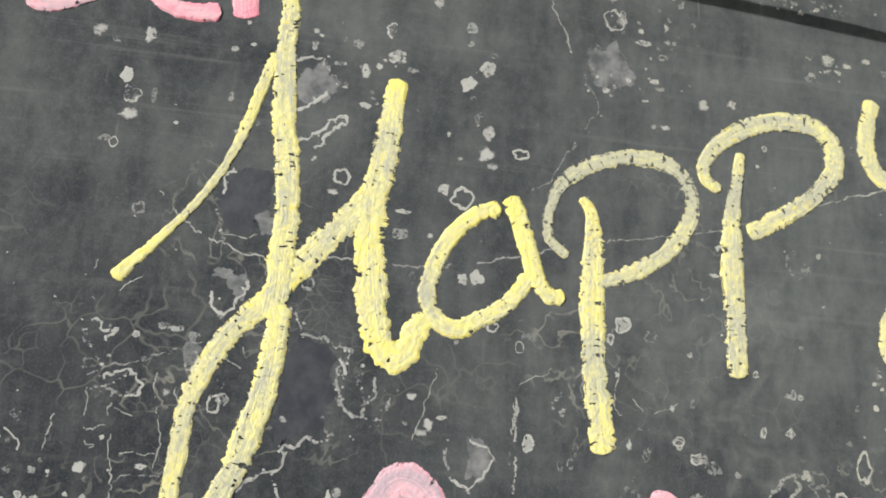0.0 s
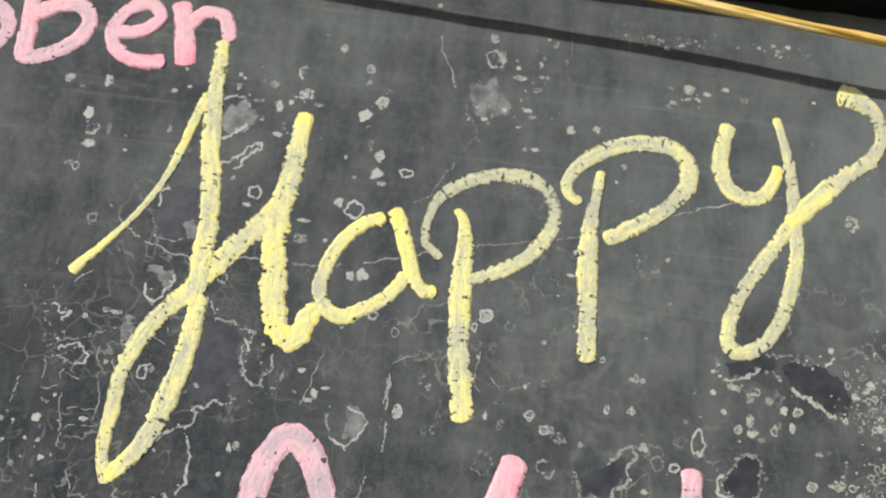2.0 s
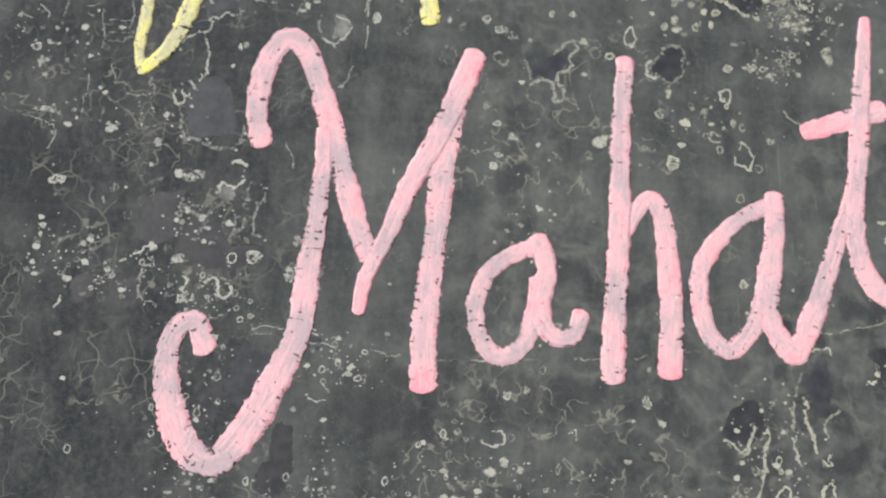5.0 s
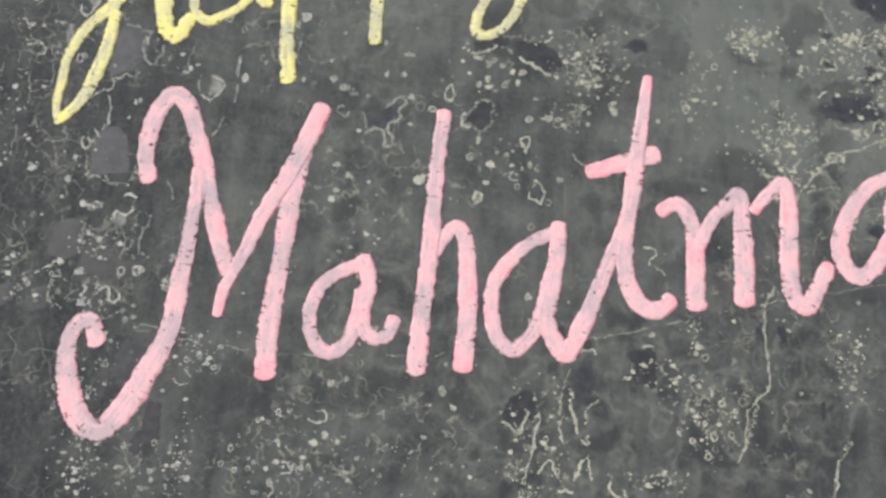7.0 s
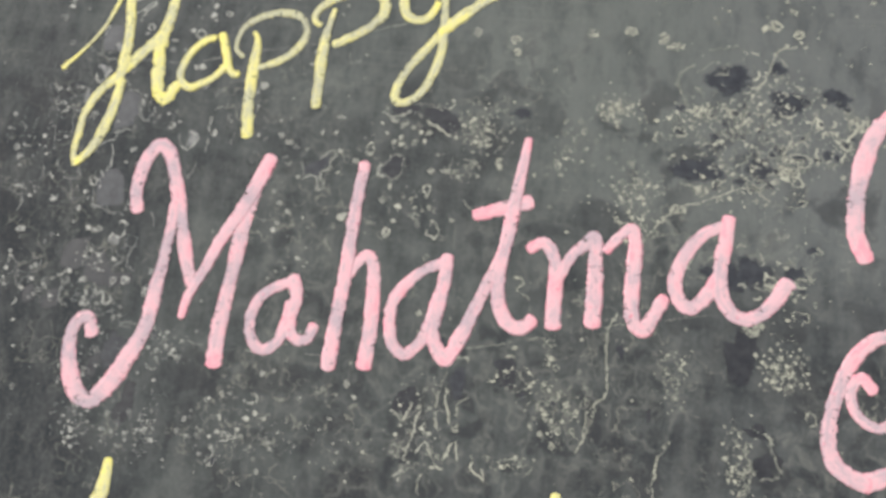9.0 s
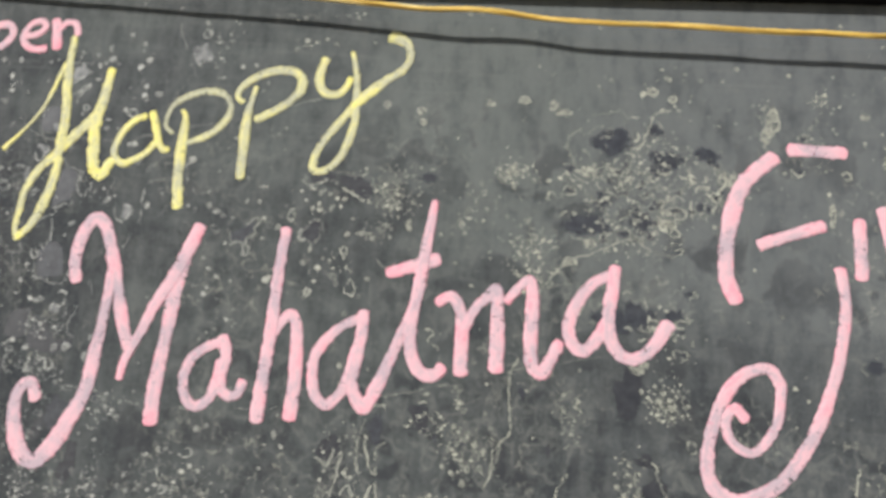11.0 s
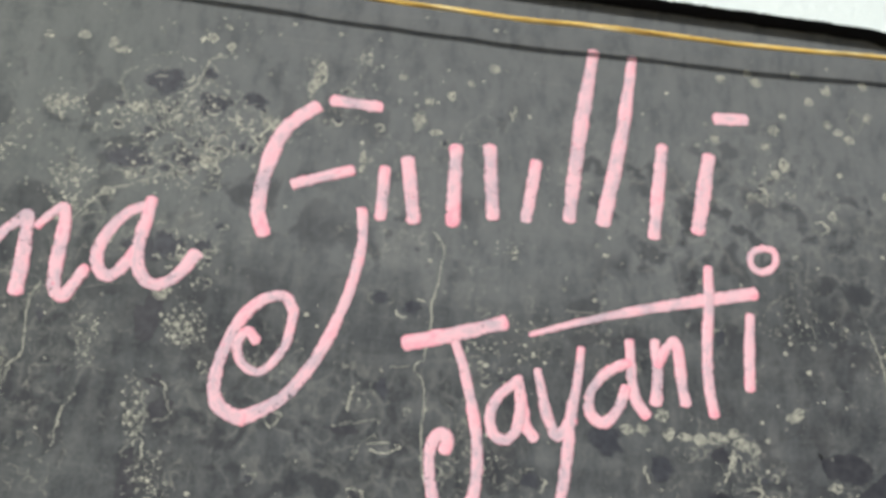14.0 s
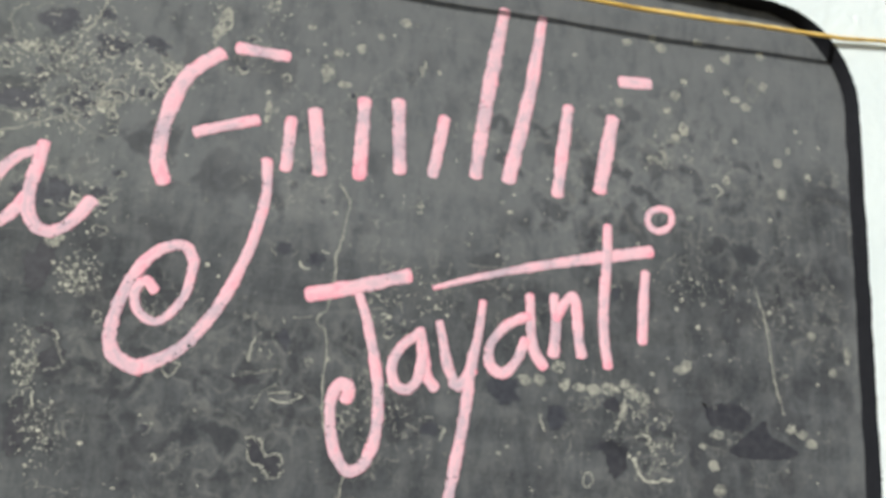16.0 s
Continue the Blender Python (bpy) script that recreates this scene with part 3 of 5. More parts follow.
crack(0.74, [(-78, 1581), (-75, 1577), (-71, 1573), (-66, 1569), (-59, 1565), (-52, 1562), (-44, 1559), (-37, 1558), (-23, 1558), (-4, 1561), (20, 1560), (48, 1564), (81, 1574), (116, 1581), (143, 1586), (170, 1594), (196, 1603), (214, 1610), (230, 1614), (252, 1619), (281, 1624)])
edge(0.9, [(-33, 1641), (-25, 1644), (-19, 1639), (-16, 1634), (-11, 1632), (-17, 1631), (-22, 1625), (-27, 1622), (-31, 1619)])
edge(1.0, [(-28, 1608), (-21, 1611), (-18, 1615), (-17, 1618), (-11, 1619), (-9, 1616), (-13, 1615), (-18, 1609), (-19, 1607), (-22, 1604), (-21, 1599)])
hollow("d", 0, [(-52, 1591), (-41, 1594), (-36, 1591), (-36, 1580), (-41, 1574), (-41, 1567), (-50, 1566), (-55, 1574), (-54, 1584)])
edge(0.9, [(-51, 1597), (-52, 1592), (-56, 1588), (-54, 1583), (-56, 1578), (-56, 1572), (-53, 1568), (-51, 1565)])
crack(0.59, [(-51, 1565), (-43, 1566), (-36, 1568)])
patch("p", -37, 1572, 4, 5)
patch("p", -24, 1632, 8, 9)
patch("p", 101, 1656, 10, 11)
edge(0.8, [(94, 1668), (98, 1666), (108, 1663), (111, 1658), (105, 1651), (101, 1645), (97, 1651), (92, 1656)])
edge(0.9, [(-97, 1528), (-92, 1531), (-89, 1527), (-84, 1526), (-88, 1524), (-86, 1519), (-88, 1514), (-93, 1513), (-94, 1515), (-90, 1517), (-89, 1519), (-95, 1523)], True)
edge(0.9, [(-87, 1511), (-82, 1512), (-75, 1511), (-74, 1504), (-79, 1504), (-85, 1506), (-88, 1506)], True)
crack(0.77, [(-94, 1510), (-86, 1514), (-75, 1517), (-66, 1520), (-61, 1523), (-54, 1524)])
patch("p", -51, 1551, 4, 2)
patch("p", -44, 1546, 4, 5)
patch("p", -58, 1522, 3, 5)
edge(0.9, [(-54, 1543), (-52, 1538), (-48, 1536), (-45, 1540), (-42, 1545), (-41, 1549)])
crack(0.68, [(-64, 1515), (-62, 1509), (-61, 1503)])
crack(0.59, [(-39, 1524), (-39, 1517), (-44, 1519), (-48, 1520)])
hollow("d", 0, [(-20, 1532), (-12, 1529), (-5, 1524), (-7, 1518), (-4, 1507), (-9, 1504), (-7, 1496), (-15, 1494), (-21, 1491), (-24, 1486), (-27, 1492), (-26, 1504), (-25, 1520)])
edge(1.0, [(-24, 1539), (-20, 1535), (-18, 1531), (-12, 1530), (-9, 1528), (-6, 1526), (0, 1526), (-2, 1521), (-5, 1518), (-4, 1509), (-3, 1505), (-8, 1503), (-9, 1499), (-5, 1494), (-9, 1491), (-14, 1493), (-17, 1490), (-22, 1490), (-22, 1483), (-28, 1479), (-34, 1476), (-37, 1473)])
edge(1.0, [(5, 1522), (4, 1514), (6, 1508), (6, 1500), (9, 1499), (14, 1503), (15, 1509), (17, 1512), (13, 1513), (13, 1519), (11, 1522)])
patch("p", 50, 1488, 5, 8)
edge(0.8, [(38, 1494), (38, 1487), (40, 1481), (47, 1477), (50, 1479), (55, 1486), (54, 1492), (47, 1495)])
crack(0.85, [(64, 1510), (64, 1501), (63, 1490), (62, 1478), (62, 1471)])
edge(1.2, [(83, 1515), (80, 1511), (81, 1508), (85, 1510)])
edge(1.0, [(186, 1583), (182, 1578), (185, 1571), (191, 1571), (194, 1576)])
crack(0.55, [(-96, 1552), (-97, 1543), (-94, 1535)])
crack(0.55, [(-81, 1552), (-78, 1550), (-81, 1545), (-87, 1540)])
crack(0.55, [(-83, 1502), (-83, 1494), (-91, 1492)])
crack(0.55, [(-75, 1497), (-81, 1500)])
crack(0.55, [(-68, 1501), (-66, 1495), (-65, 1486), (-66, 1476)])
crack(0.55, [(-82, 1496), (-81, 1485), (-78, 1472)])
crack(0.55, [(-78, 1484), (-66, 1485)])
crack(0.55, [(-90, 1488), (-86, 1486), (-88, 1485)])
crack(0.55, [(-69, 1513), (-69, 1503)])
crack(0.55, [(-78, 1468), (-78, 1474), (-72, 1477), (-64, 1476)])
crack(0.55, [(33, 1521), (29, 1507), (26, 1495)])
crack(0.55, [(92, 1525), (91, 1514), (98, 1505)])
crack(0.55, [(107, 1526), (105, 1512), (115, 1504), (127, 1505)])
crack(0.55, [(112, 1515), (120, 1509), (132, 1514)])
crack(0.55, [(78, 1524), (69, 1519), (66, 1517)])
hollow("D", 0, [(227, 1532), (240, 1535), (248, 1538), (253, 1535), (251, 1531), (240, 1528), (229, 1526)])
hollow("D", 0, [(255, 1535), (265, 1536), (276, 1535), (288, 1527), (289, 1511), (280, 1513), (273, 1518), (265, 1524), (258, 1527)])
edge(1.6, [(224, 1534), (223, 1525), (232, 1524), (240, 1528), (247, 1531), (255, 1527), (261, 1523), (268, 1519), (275, 1515), (282, 1511), (290, 1508)])
edge(1.1, [(247, 1539), (255, 1538), (261, 1539), (267, 1536), (276, 1536), (283, 1539)])
hollow("d", 0, [(157, 1473), (170, 1480), (178, 1485), (180, 1478), (173, 1468), (171, 1460), (163, 1466), (158, 1465)])
edge(1.3, [(149, 1476), (155, 1475), (157, 1468), (158, 1461), (163, 1464), (168, 1463), (171, 1460), (171, 1452), (176, 1453), (176, 1459), (173, 1463), (174, 1468), (179, 1471), (180, 1478), (184, 1482), (183, 1487), (180, 1489), (173, 1483), (170, 1480)])
hollow("D", 1.3, [(230, 1485), (235, 1489), (239, 1490), (244, 1486), (244, 1477), (242, 1471), (237, 1467), (231, 1470), (226, 1472), (225, 1478), (229, 1481)])
edge(1.1, [(226, 1480), (223, 1478), (223, 1471), (228, 1470)])
flecks([(235, 1462, 1.0, 4.0), (119, 1494, 1.0, 2.0), (141, 1493, 3.0, 2.0), (147, 1489, 3.0, 2.0), (132, 1499, 2.0, 2.0), (199, 1431, 2.0, 3.0), (237, 1420, 3.0, 4.0), (259, 1444, 2.0, 1.0), (271, 1445, 1.0, 2.0), (244, 1444, 3.0, 2.0), (242, 1431, 2.0, 1.0), (255, 1451, 2.0, 2.0), (292, 1436, 2.0, 2.0), (269, 1478, 2.0, 2.0), (327, 1489, 3.0, 5.0), (-68, 1421, 3.0, 2.0), (-104, 1430, 6.0, 1.0), (-21, 1398, 5.0, 3.0), (-29, 1398, 2.0, 2.0), (-44, 1402, 1.0, 1.0)])
flecks([(-91, 1422, 2.0, 1.0), (-92, 1391, 4.0, 2.0), (-62, 1388, 2.0, 2.0), (-38, 1358, 2.0, 2.0), (-25, 1352, 4.0, 2.0), (15, 1355, 4.0, 3.0), (35, 1348, 3.0, 5.0), (37, 1365, 2.0, 3.0), (240, 1502, 2.0, 1.0), (251, 1502, 2.0, 2.0), (260, 1504, 1.0, 2.0), (263, 1512, 2.0, 2.0), (241, 1520, 3.0, 2.0), (249, 1516, 2.0, 2.0), (273, 1493, 2.0, 1.0), (278, 1494, 1.0, 1.0), (282, 1479, 4.0, 2.0), (259, 1454, 1.0, 1.0), (140, 1437, 2.0, 1.0), (149, 1429, 2.0, 1.0)])
flecks([(128, 1420, 2.0, 1.0), (139, 1413, 2.0, 2.0), (141, 1419, 2.0, 1.0), (163, 1426, 1.0, 1.0), (187, 1489, 2.0, 2.0), (183, 1521, 1.0, 2.0), (138, 1514, 1.0, 2.0), (169, 1505, 1.0, 2.0), (181, 1505, 2.0, 1.0), (188, 1469, 2.0, 1.0), (139, 1456, 1.0, 1.0), (134, 1447, 2.0, 2.0), (-42, 1415, 2.0, 2.0), (-90, 1479, 2.0, 2.0), (-70, 1480, 2.0, 1.0), (-113, 1495, 2.0, 2.0), (-115, 1466, 2.0, 2.0), (-111, 1457, 2.0, 3.0), (-108, 1469, 1.0, 1.0), (-124, 1498, 2.0, 2.0)])
rings([(194, 1482, 3.0, 3.0), (202, 1481, 2.0, 2.0), (204, 1493, 2.0, 3.0), (261, 1436, 3.0, 3.0), (267, 1461, 3.0, 4.0), (142, 1476, 4.0, 4.0), (132, 1461, 2.0, 5.0), (4, 1354, 2.0, 3.0), (214, 1493, 3.0, 6.0), (134, 1446, 2.0, 2.0), (-48, 1503, 2.0, 3.0), (111, 1475, 4.0, 5.0), (-53, 1374, 2.0, 2.0), (50, 1350, 2.0, 4.0)])
edge(0.9, [(274, 1435), (272, 1424), (277, 1420), (281, 1419), (280, 1430), (275, 1435)])
crack(0.94, [(300, 1454), (304, 1449), (310, 1446)])
edge(1.2, [(287, 1491), (286, 1484), (287, 1475), (294, 1475), (300, 1479), (297, 1483)])
scatter("r", 300, 1518, 15, 13, 34)
scatter("f", 310, 1508, 9, 6, 18)
scatter("r", 300, 1482, 10, 11, 20)
scatter("r", 256, 1445, 18, 14, 12)
scatter("g", 318, 1523, 18, 25, 40)
hollow("d", 0, [(-32, 1446), (-19, 1455), (-7, 1450), (-2, 1435), (-2, 1424), (-14, 1418), (-26, 1420), (-30, 1433)])
edge(1.5, [(-33, 1434), (-31, 1427), (-28, 1417), (-22, 1418), (-16, 1415), (-7, 1414), (0, 1415), (3, 1421), (4, 1427)])
edge(1.0, [(-37, 1447), (-36, 1438), (-31, 1439), (-33, 1448), (-28, 1451), (-26, 1445), (-30, 1442)])
edge(1.0, [(-56, 1440), (-53, 1431), (-51, 1423), (-43, 1424), (-40, 1426), (-38, 1432)])
edge(0.9, [(-62, 1448), (-62, 1442), (-56, 1441), (-49, 1443), (-50, 1449), (-49, 1452)])
crack(0.68, [(-84, 1452), (-84, 1440), (-85, 1428)])
crack(0.68, [(-106, 1474), (-102, 1462)])
crack(0.68, [(-102, 1496), (-102, 1484)])
crack(0.68, [(-127, 1486), (-114, 1480), (-111, 1486), (-116, 1490)])
crack(0.68, [(-116, 1426), (-107, 1424), (-97, 1419), (-100, 1408)])
crack(0.68, [(-72, 1459), (-69, 1447)])
crack(0.68, [(-92, 1506), (-91, 1497)])
edge(0.8, [(-89, 1506), (-78, 1511), (-77, 1505), (-86, 1504)], True)
crack(0.94, [(65, 1512), (65, 1504), (65, 1489), (64, 1474)])
crack(0.85, [(59, 1466), (57, 1458), (53, 1452)])
crack(0.77, [(26, 1419), (28, 1415), (32, 1405)])
edge(0.9, [(-23, 1475), (-21, 1468), (-21, 1457), (-24, 1451)])
edge(0.9, [(-4, 1523), (-2, 1516), (-4, 1509), (4, 1501), (9, 1509), (10, 1517)])
patch("p", -3, 1389, 5, 4)
hollow("D", 0, [(-44, 1383), (-38, 1387), (-24, 1389), (-28, 1379), (-25, 1377), (-25, 1366), (-34, 1359), (-47, 1363), (-47, 1375)])
hollow("D", 0, [(-22, 1373), (-10, 1378), (2, 1362), (19, 1362), (20, 1353), (-1, 1347), (-18, 1350), (-25, 1357)])
edge(1.2, [(-4, 1381), (2, 1379), (4, 1371), (2, 1365), (7, 1370), (9, 1375), (10, 1378), (7, 1382), (9, 1388), (9, 1395), (15, 1395), (18, 1387), (14, 1383), (14, 1374), (14, 1368), (19, 1365)])
edge(1.2, [(-2, 1404), (2, 1407), (7, 1404), (5, 1396), (1, 1391), (-5, 1395), (-7, 1389)])
edge(1.3, [(-28, 1376), (-23, 1380), (-11, 1381), (-10, 1378), (-14, 1369), (-16, 1362)])
edge(1.1, [(-21, 1388), (-26, 1382), (-28, 1376)])
edge(1.2, [(-11, 1340), (-5, 1344), (-2, 1341), (-2, 1335), (2, 1333), (5, 1336), (3, 1341), (3, 1345)])
edge(1.2, [(-13, 1334), (-15, 1330), (-21, 1331)])
edge(1.2, [(-36, 1357), (-40, 1354), (-36, 1348), (-41, 1347), (-43, 1340), (-41, 1332), (-31, 1327)])
edge(1.2, [(-67, 1343), (-64, 1338), (-59, 1341), (-61, 1349)])
edge(1.1, [(-20, 1344), (-17, 1341), (-20, 1336)])
edge(1.1, [(-80, 1345), (-80, 1337), (-81, 1329), (-83, 1323)])
edge(1.0, [(-75, 1353), (-68, 1354), (-66, 1360), (-66, 1366)])
edge(1.0, [(-54, 1350), (-47, 1353), (-40, 1359), (-37, 1362)])
hollow("D", 0, [(-77, 1337), (-70, 1343), (-64, 1335), (-66, 1330), (-75, 1327)])
hollow("D", 0, [(-57, 1333), (-46, 1342), (-42, 1327), (-56, 1324)])
scatter("f", -19, 1372, 17, 11, 18)
scatter("f", -86, 1355, 19, 16, 24)
scatter("r", -59, 1341, 22, 10, 18)
scatter("g", -107, 1471, 26, 26, 36)
scatter("g", -73, 1429, 34, 14, 30)
scatter("g", 161, 1375, 17, 16, 30)
patch("d", 489, 1497, 17, 13)
patch("d", 568, 1562, 12, 10)
patch("d", 536, 1418, 11, 12)
patch("d", 571, 1417, 8, 10)
patch("d", 514, 1576, 18, 10)
patch("d", 503, 1522, 7, 7)
edge(1.6, [(578, 1533), (564, 1525), (560, 1513), (564, 1500), (573, 1499), (575, 1489)])
scatter("f", 420, 1546, 14, 10, 34)
scatter("f", 500, 1551, 18, 8, 30)
scatter("f", 436, 1471, 16, 21, 40)
scatter("r", 389, 1507, 17, 26, 20)
scatter("r", 308, 1523, 21, 23, 36)
scatter("f", 550, 1563, 27, 23, 28)
scatter("g", 468, 1532, 53, 36, 50)
scatter("s", 555, 1499, 23, 27, 24)
scatter("s", 517, 1537, 22, 19, 18)
scatter("f", 449, 1451, 19, 11, 24)
crack(1.7, [(447, 1428), (457, 1443), (477, 1463), (501, 1474), (531, 1488)])
edge(1.4, [(453, 1436), (475, 1443), (485, 1441)])
crack(1, [(531, 1488), (554, 1477), (581, 1472)])
crack(0.68, [(14, 1317), (29, 1315), (55, 1312), (86, 1309), (119, 1307), (157, 1310), (202, 1312), (248, 1318), (283, 1324), (322, 1332), (366, 1343), (423, 1359), (477, 1372), (520, 1383)])
crack(0.85, [(18, 1319), (51, 1319)])
crack(0.85, [(342, 1351), (345, 1346)])
hollow("D", 0, [(265, 1290), (278, 1295), (283, 1282), (274, 1272), (262, 1277)])
patch("d", 313, 1303, 8, 15)
patch("d", 346, 1320, 8, 8)
patch("d", 440, 1343, 4, 8)
patch("D", 464, 1294, 2, 5)
edge(1.3, [(308, 1317), (300, 1302), (298, 1279), (300, 1262)])
edge(1.4, [(280, 1284), (285, 1280), (282, 1267), (281, 1254), (277, 1241)])
edge(1.2, [(260, 1277), (272, 1268), (277, 1282)])
edge(1.2, [(304, 1291), (309, 1272), (316, 1265), (315, 1284), (321, 1292)])
edge(1.3, [(264, 1240), (279, 1237), (291, 1236), (308, 1234)])
edge(1.2, [(267, 1251), (272, 1244), (267, 1240)])
edge(1.2, [(286, 1245), (292, 1253), (297, 1242)])
edge(1.2, [(308, 1242), (315, 1256), (319, 1243)])
edge(1.2, [(329, 1247), (332, 1236), (341, 1230), (338, 1238)])
edge(1.2, [(290, 1213), (291, 1227)])
edge(1.2, [(269, 1224), (278, 1229), (274, 1221)])
scatter("r", 286, 1245, 23, 18, 30)
scatter("f", 281, 1278, 19, 22, 26)
edge(1.2, [(377, 1283), (380, 1297), (390, 1303), (402, 1303), (419, 1301)])
edge(1.1, [(402, 1300), (398, 1284), (404, 1271)])
scatter("r", 395, 1280, 19, 19, 26)
scatter("f", 360, 1245, 19, 8, 22)
scatter("f", 382, 1338, 5, 12, 12)
scatter("f", 480, 1328, 12, 20, 26)
scatter("s", 366, 1306, 24, 12, 18)
crack(1.9, [(435, 1373), (428, 1357), (428, 1345), (429, 1329), (431, 1308), (418, 1292), (415, 1271), (410, 1260)])
crack(1.6, [(483, 1279), (472, 1261), (470, 1235), (466, 1224)])
crack(1.3, [(482, 1306), (492, 1301), (502, 1297)])
hollow("D", 0, [(528, 1372), (540, 1374), (544, 1356), (538, 1329), (528, 1327), (526, 1347)])
edge(1.3, [(530, 1285), (541, 1269), (542, 1246), (547, 1226)])
edge(1.3, [(555, 1285), (563, 1262), (549, 1257)])
patch("D", 552, 1266, 7, 10)
scatter("f", 533, 1253, 7, 19, 24)
scatter("f", 560, 1337, 12, 9, 22)
patch("d", 16, 1294, 15, 20)
patch("D", 37, 1249, 8, 18)
patch("D", 2, 1281, 4, 11)
scatter("r", -6, 1329, 22, 18, 40)
scatter("f", -5, 1231, 14, 18, 40)
scatter("r", -10, 1284, 18, 29, 26)
scatter("f", 59, 1234, 7, 28, 30)
scatter("r", 64, 1303, 15, 11, 24)
scatter("r", 134, 1241, 44, 28, 60)
scatter("g", 212, 1238, 41, 25, 36)
scatter("r", 34, 1229, 18, 17, 24)
flecks([(150, 1291, 2.0, 2.0), (222, 1291, 2.0, 3.0), (230, 1281, 2.0, 2.0), (143, 1253, 3.0, 2.0), (160, 1294, 2.0, 2.0), (150, 1258, 2.0, 2.0), (177, 1256, 1.0, 2.0), (212, 1261, 2.0, 1.0), (186, 1236, 1.0, 1.0), (274, 1355, 2.0, 2.0), (536, 1370, 4.0, 3.0), (196, 1430, 3.0, 3.0), (234, 1417, 3.0, 3.0), (230, 1448, 2.0, 2.0)])
patch("d", 514, 1584, 19, 13)
patch("d", 601, 1570, 16, 9)
patch("d", 557, 1559, 12, 10)
patch("d", 491, 1500, 23, 13)
patch("d", 551, 1595, 9, 7)
patch("d", 342, 1536, 11, 6)
patch("d", 543, 1504, 14, 11)
patch("d", 515, 1409, 22, 16)
edge(1.6, [(585, 1526), (589, 1511), (604, 1516), (607, 1527), (599, 1535)])
edge(1.7, [(562, 1500), (564, 1514), (557, 1519), (566, 1531)])
edge(1.6, [(596, 1542), (607, 1534), (620, 1549)])
edge(1.3, [(479, 1557), (471, 1581), (484, 1594)])
edge(1.3, [(524, 1543), (534, 1567), (544, 1586), (553, 1611), (576, 1615)])
edge(1.2, [(495, 1607), (514, 1611), (537, 1606)])
edge(1.3, [(484, 1534), (504, 1518), (517, 1496)])
flecks([(617, 1548, 8.0, 7.0), (397, 1616, 5.0, 4.0), (429, 1620, 5.0, 4.0), (295, 1610, 3.0, 4.0), (330, 1605, 4.0, 4.0), (332, 1594, 3.0, 3.0), (661, 1609, 5.0, 14.0), (654, 1593, 4.0, 8.0), (549, 1634, 5.0, 5.0), (541, 1631, 3.0, 3.0), (564, 1648, 3.0, 3.0), (569, 1627, 4.0, 4.0), (494, 1481, 6.0, 5.0), (477, 1463, 6.0, 4.0), (457, 1616, 4.0, 5.0), (467, 1609, 8.0, 4.0), (565, 1503, 7.0, 5.0), (541, 1369, 4.0, 3.0), (544, 1374, 4.0, 3.0)])
scatter("f", 423, 1549, 17, 8, 34)
scatter("f", 705, 1630, 9, 10, 16)
scatter("f", 445, 1478, 21, 23, 44)
scatter("f", 488, 1546, 17, 11, 20)
scatter("s", 563, 1534, 38, 29, 34)
scatter("s", 523, 1486, 32, 17, 16)
scatter("g", 570, 1618, 84, 36, 50)
scatter("f", 628, 1544, 16, 14, 14)
scatter("s", 699, 1567, 32, 24, 12)
scatter("f", 568, 1346, 16, 20, 30)
scatter("s", 570, 1413, 21, 31, 20)
patch("D", 533, 1348, 11, 17)
edge(1.3, [(537, 1287), (542, 1266), (546, 1262)])
edge(1.3, [(541, 1295), (554, 1291), (557, 1284)])
scatter("f", 530, 1275, 10, 19, 18)
edge(1.3, [(480, 1278), (473, 1266), (471, 1247)])
edge(1.3, [(423, 1296), (416, 1273)])
patch("D", 352, 1315, 9, 12)
edge(1.2, [(348, 1394), (357, 1390), (353, 1382), (364, 1377)])
scatter("s", 386, 1293, 20, 19, 16)
scatter("s", 510, 1543, 34, 22, 34)
scatter("f", 542, 1526, 29, 33, 34)
scatter("s", 590, 1540, 25, 29, 30)
scatter("f", 514, 1488, 28, 16, 22)
edge(1.8, [(557, 1520), (555, 1504), (562, 1497), (570, 1502)])
crack(1.3, [(505, 1514), (527, 1495), (550, 1476)])
patch("d", 538, 1415, 18, 15)
patch("d", 561, 1564, 15, 13)
patch("d", 518, 1585, 15, 11)
scatter("f", 652, 1604, 7, 24, 20)
scatter("f", 699, 1601, 8, 31, 14)
scatter("g", 749, 1610, 34, 31, 26)
flecks([(764, 1569, 6.0, 9.0), (744, 1616, 4.0, 3.0), (840, 1638, 5.0, 4.0), (782, 1559, 6.0, 3.0), (815, 1618, 3.0, 3.0), (711, 1518, 3.0, 12.0), (773, 1592, 5.0, 5.0), (796, 1602, 4.0, 4.0)])
edge(1.2, [(864, 1598), (862, 1582), (859, 1591)])
scatter("s", 866, 1445, 23, 12, 10)
crack(2, [(786, 1455), (798, 1439), (796, 1416), (792, 1390), (790, 1382), (790, 1362), (786, 1332), (777, 1322), (786, 1308), (790, 1287), (788, 1266), (790, 1240), (794, 1220), (801, 1205)])
crack(1.8, [(814, 1181), (813, 1173), (812, 1158)])
crack(0.94, [(774, 1322), (746, 1318)])
hollow("D", 1.5, [(727, 1209), (737, 1207), (743, 1195), (756, 1196), (758, 1179), (748, 1176), (740, 1185), (729, 1190)])
rings([(755, 1247, 14.0, 5.0), (1250, 1629, 9.0, 12.0), (1200, 1499, 9.0, 7.0), (1050, 1260, 6.0, 5.0), (1059, 1261, 6.0, 5.0), (773, 1280, 3.0, 3.0), (1143, 1253, 5.0, 4.0), (1055, 1185, 6.0, 6.0), (652, 1267, 7.0, 7.0)])
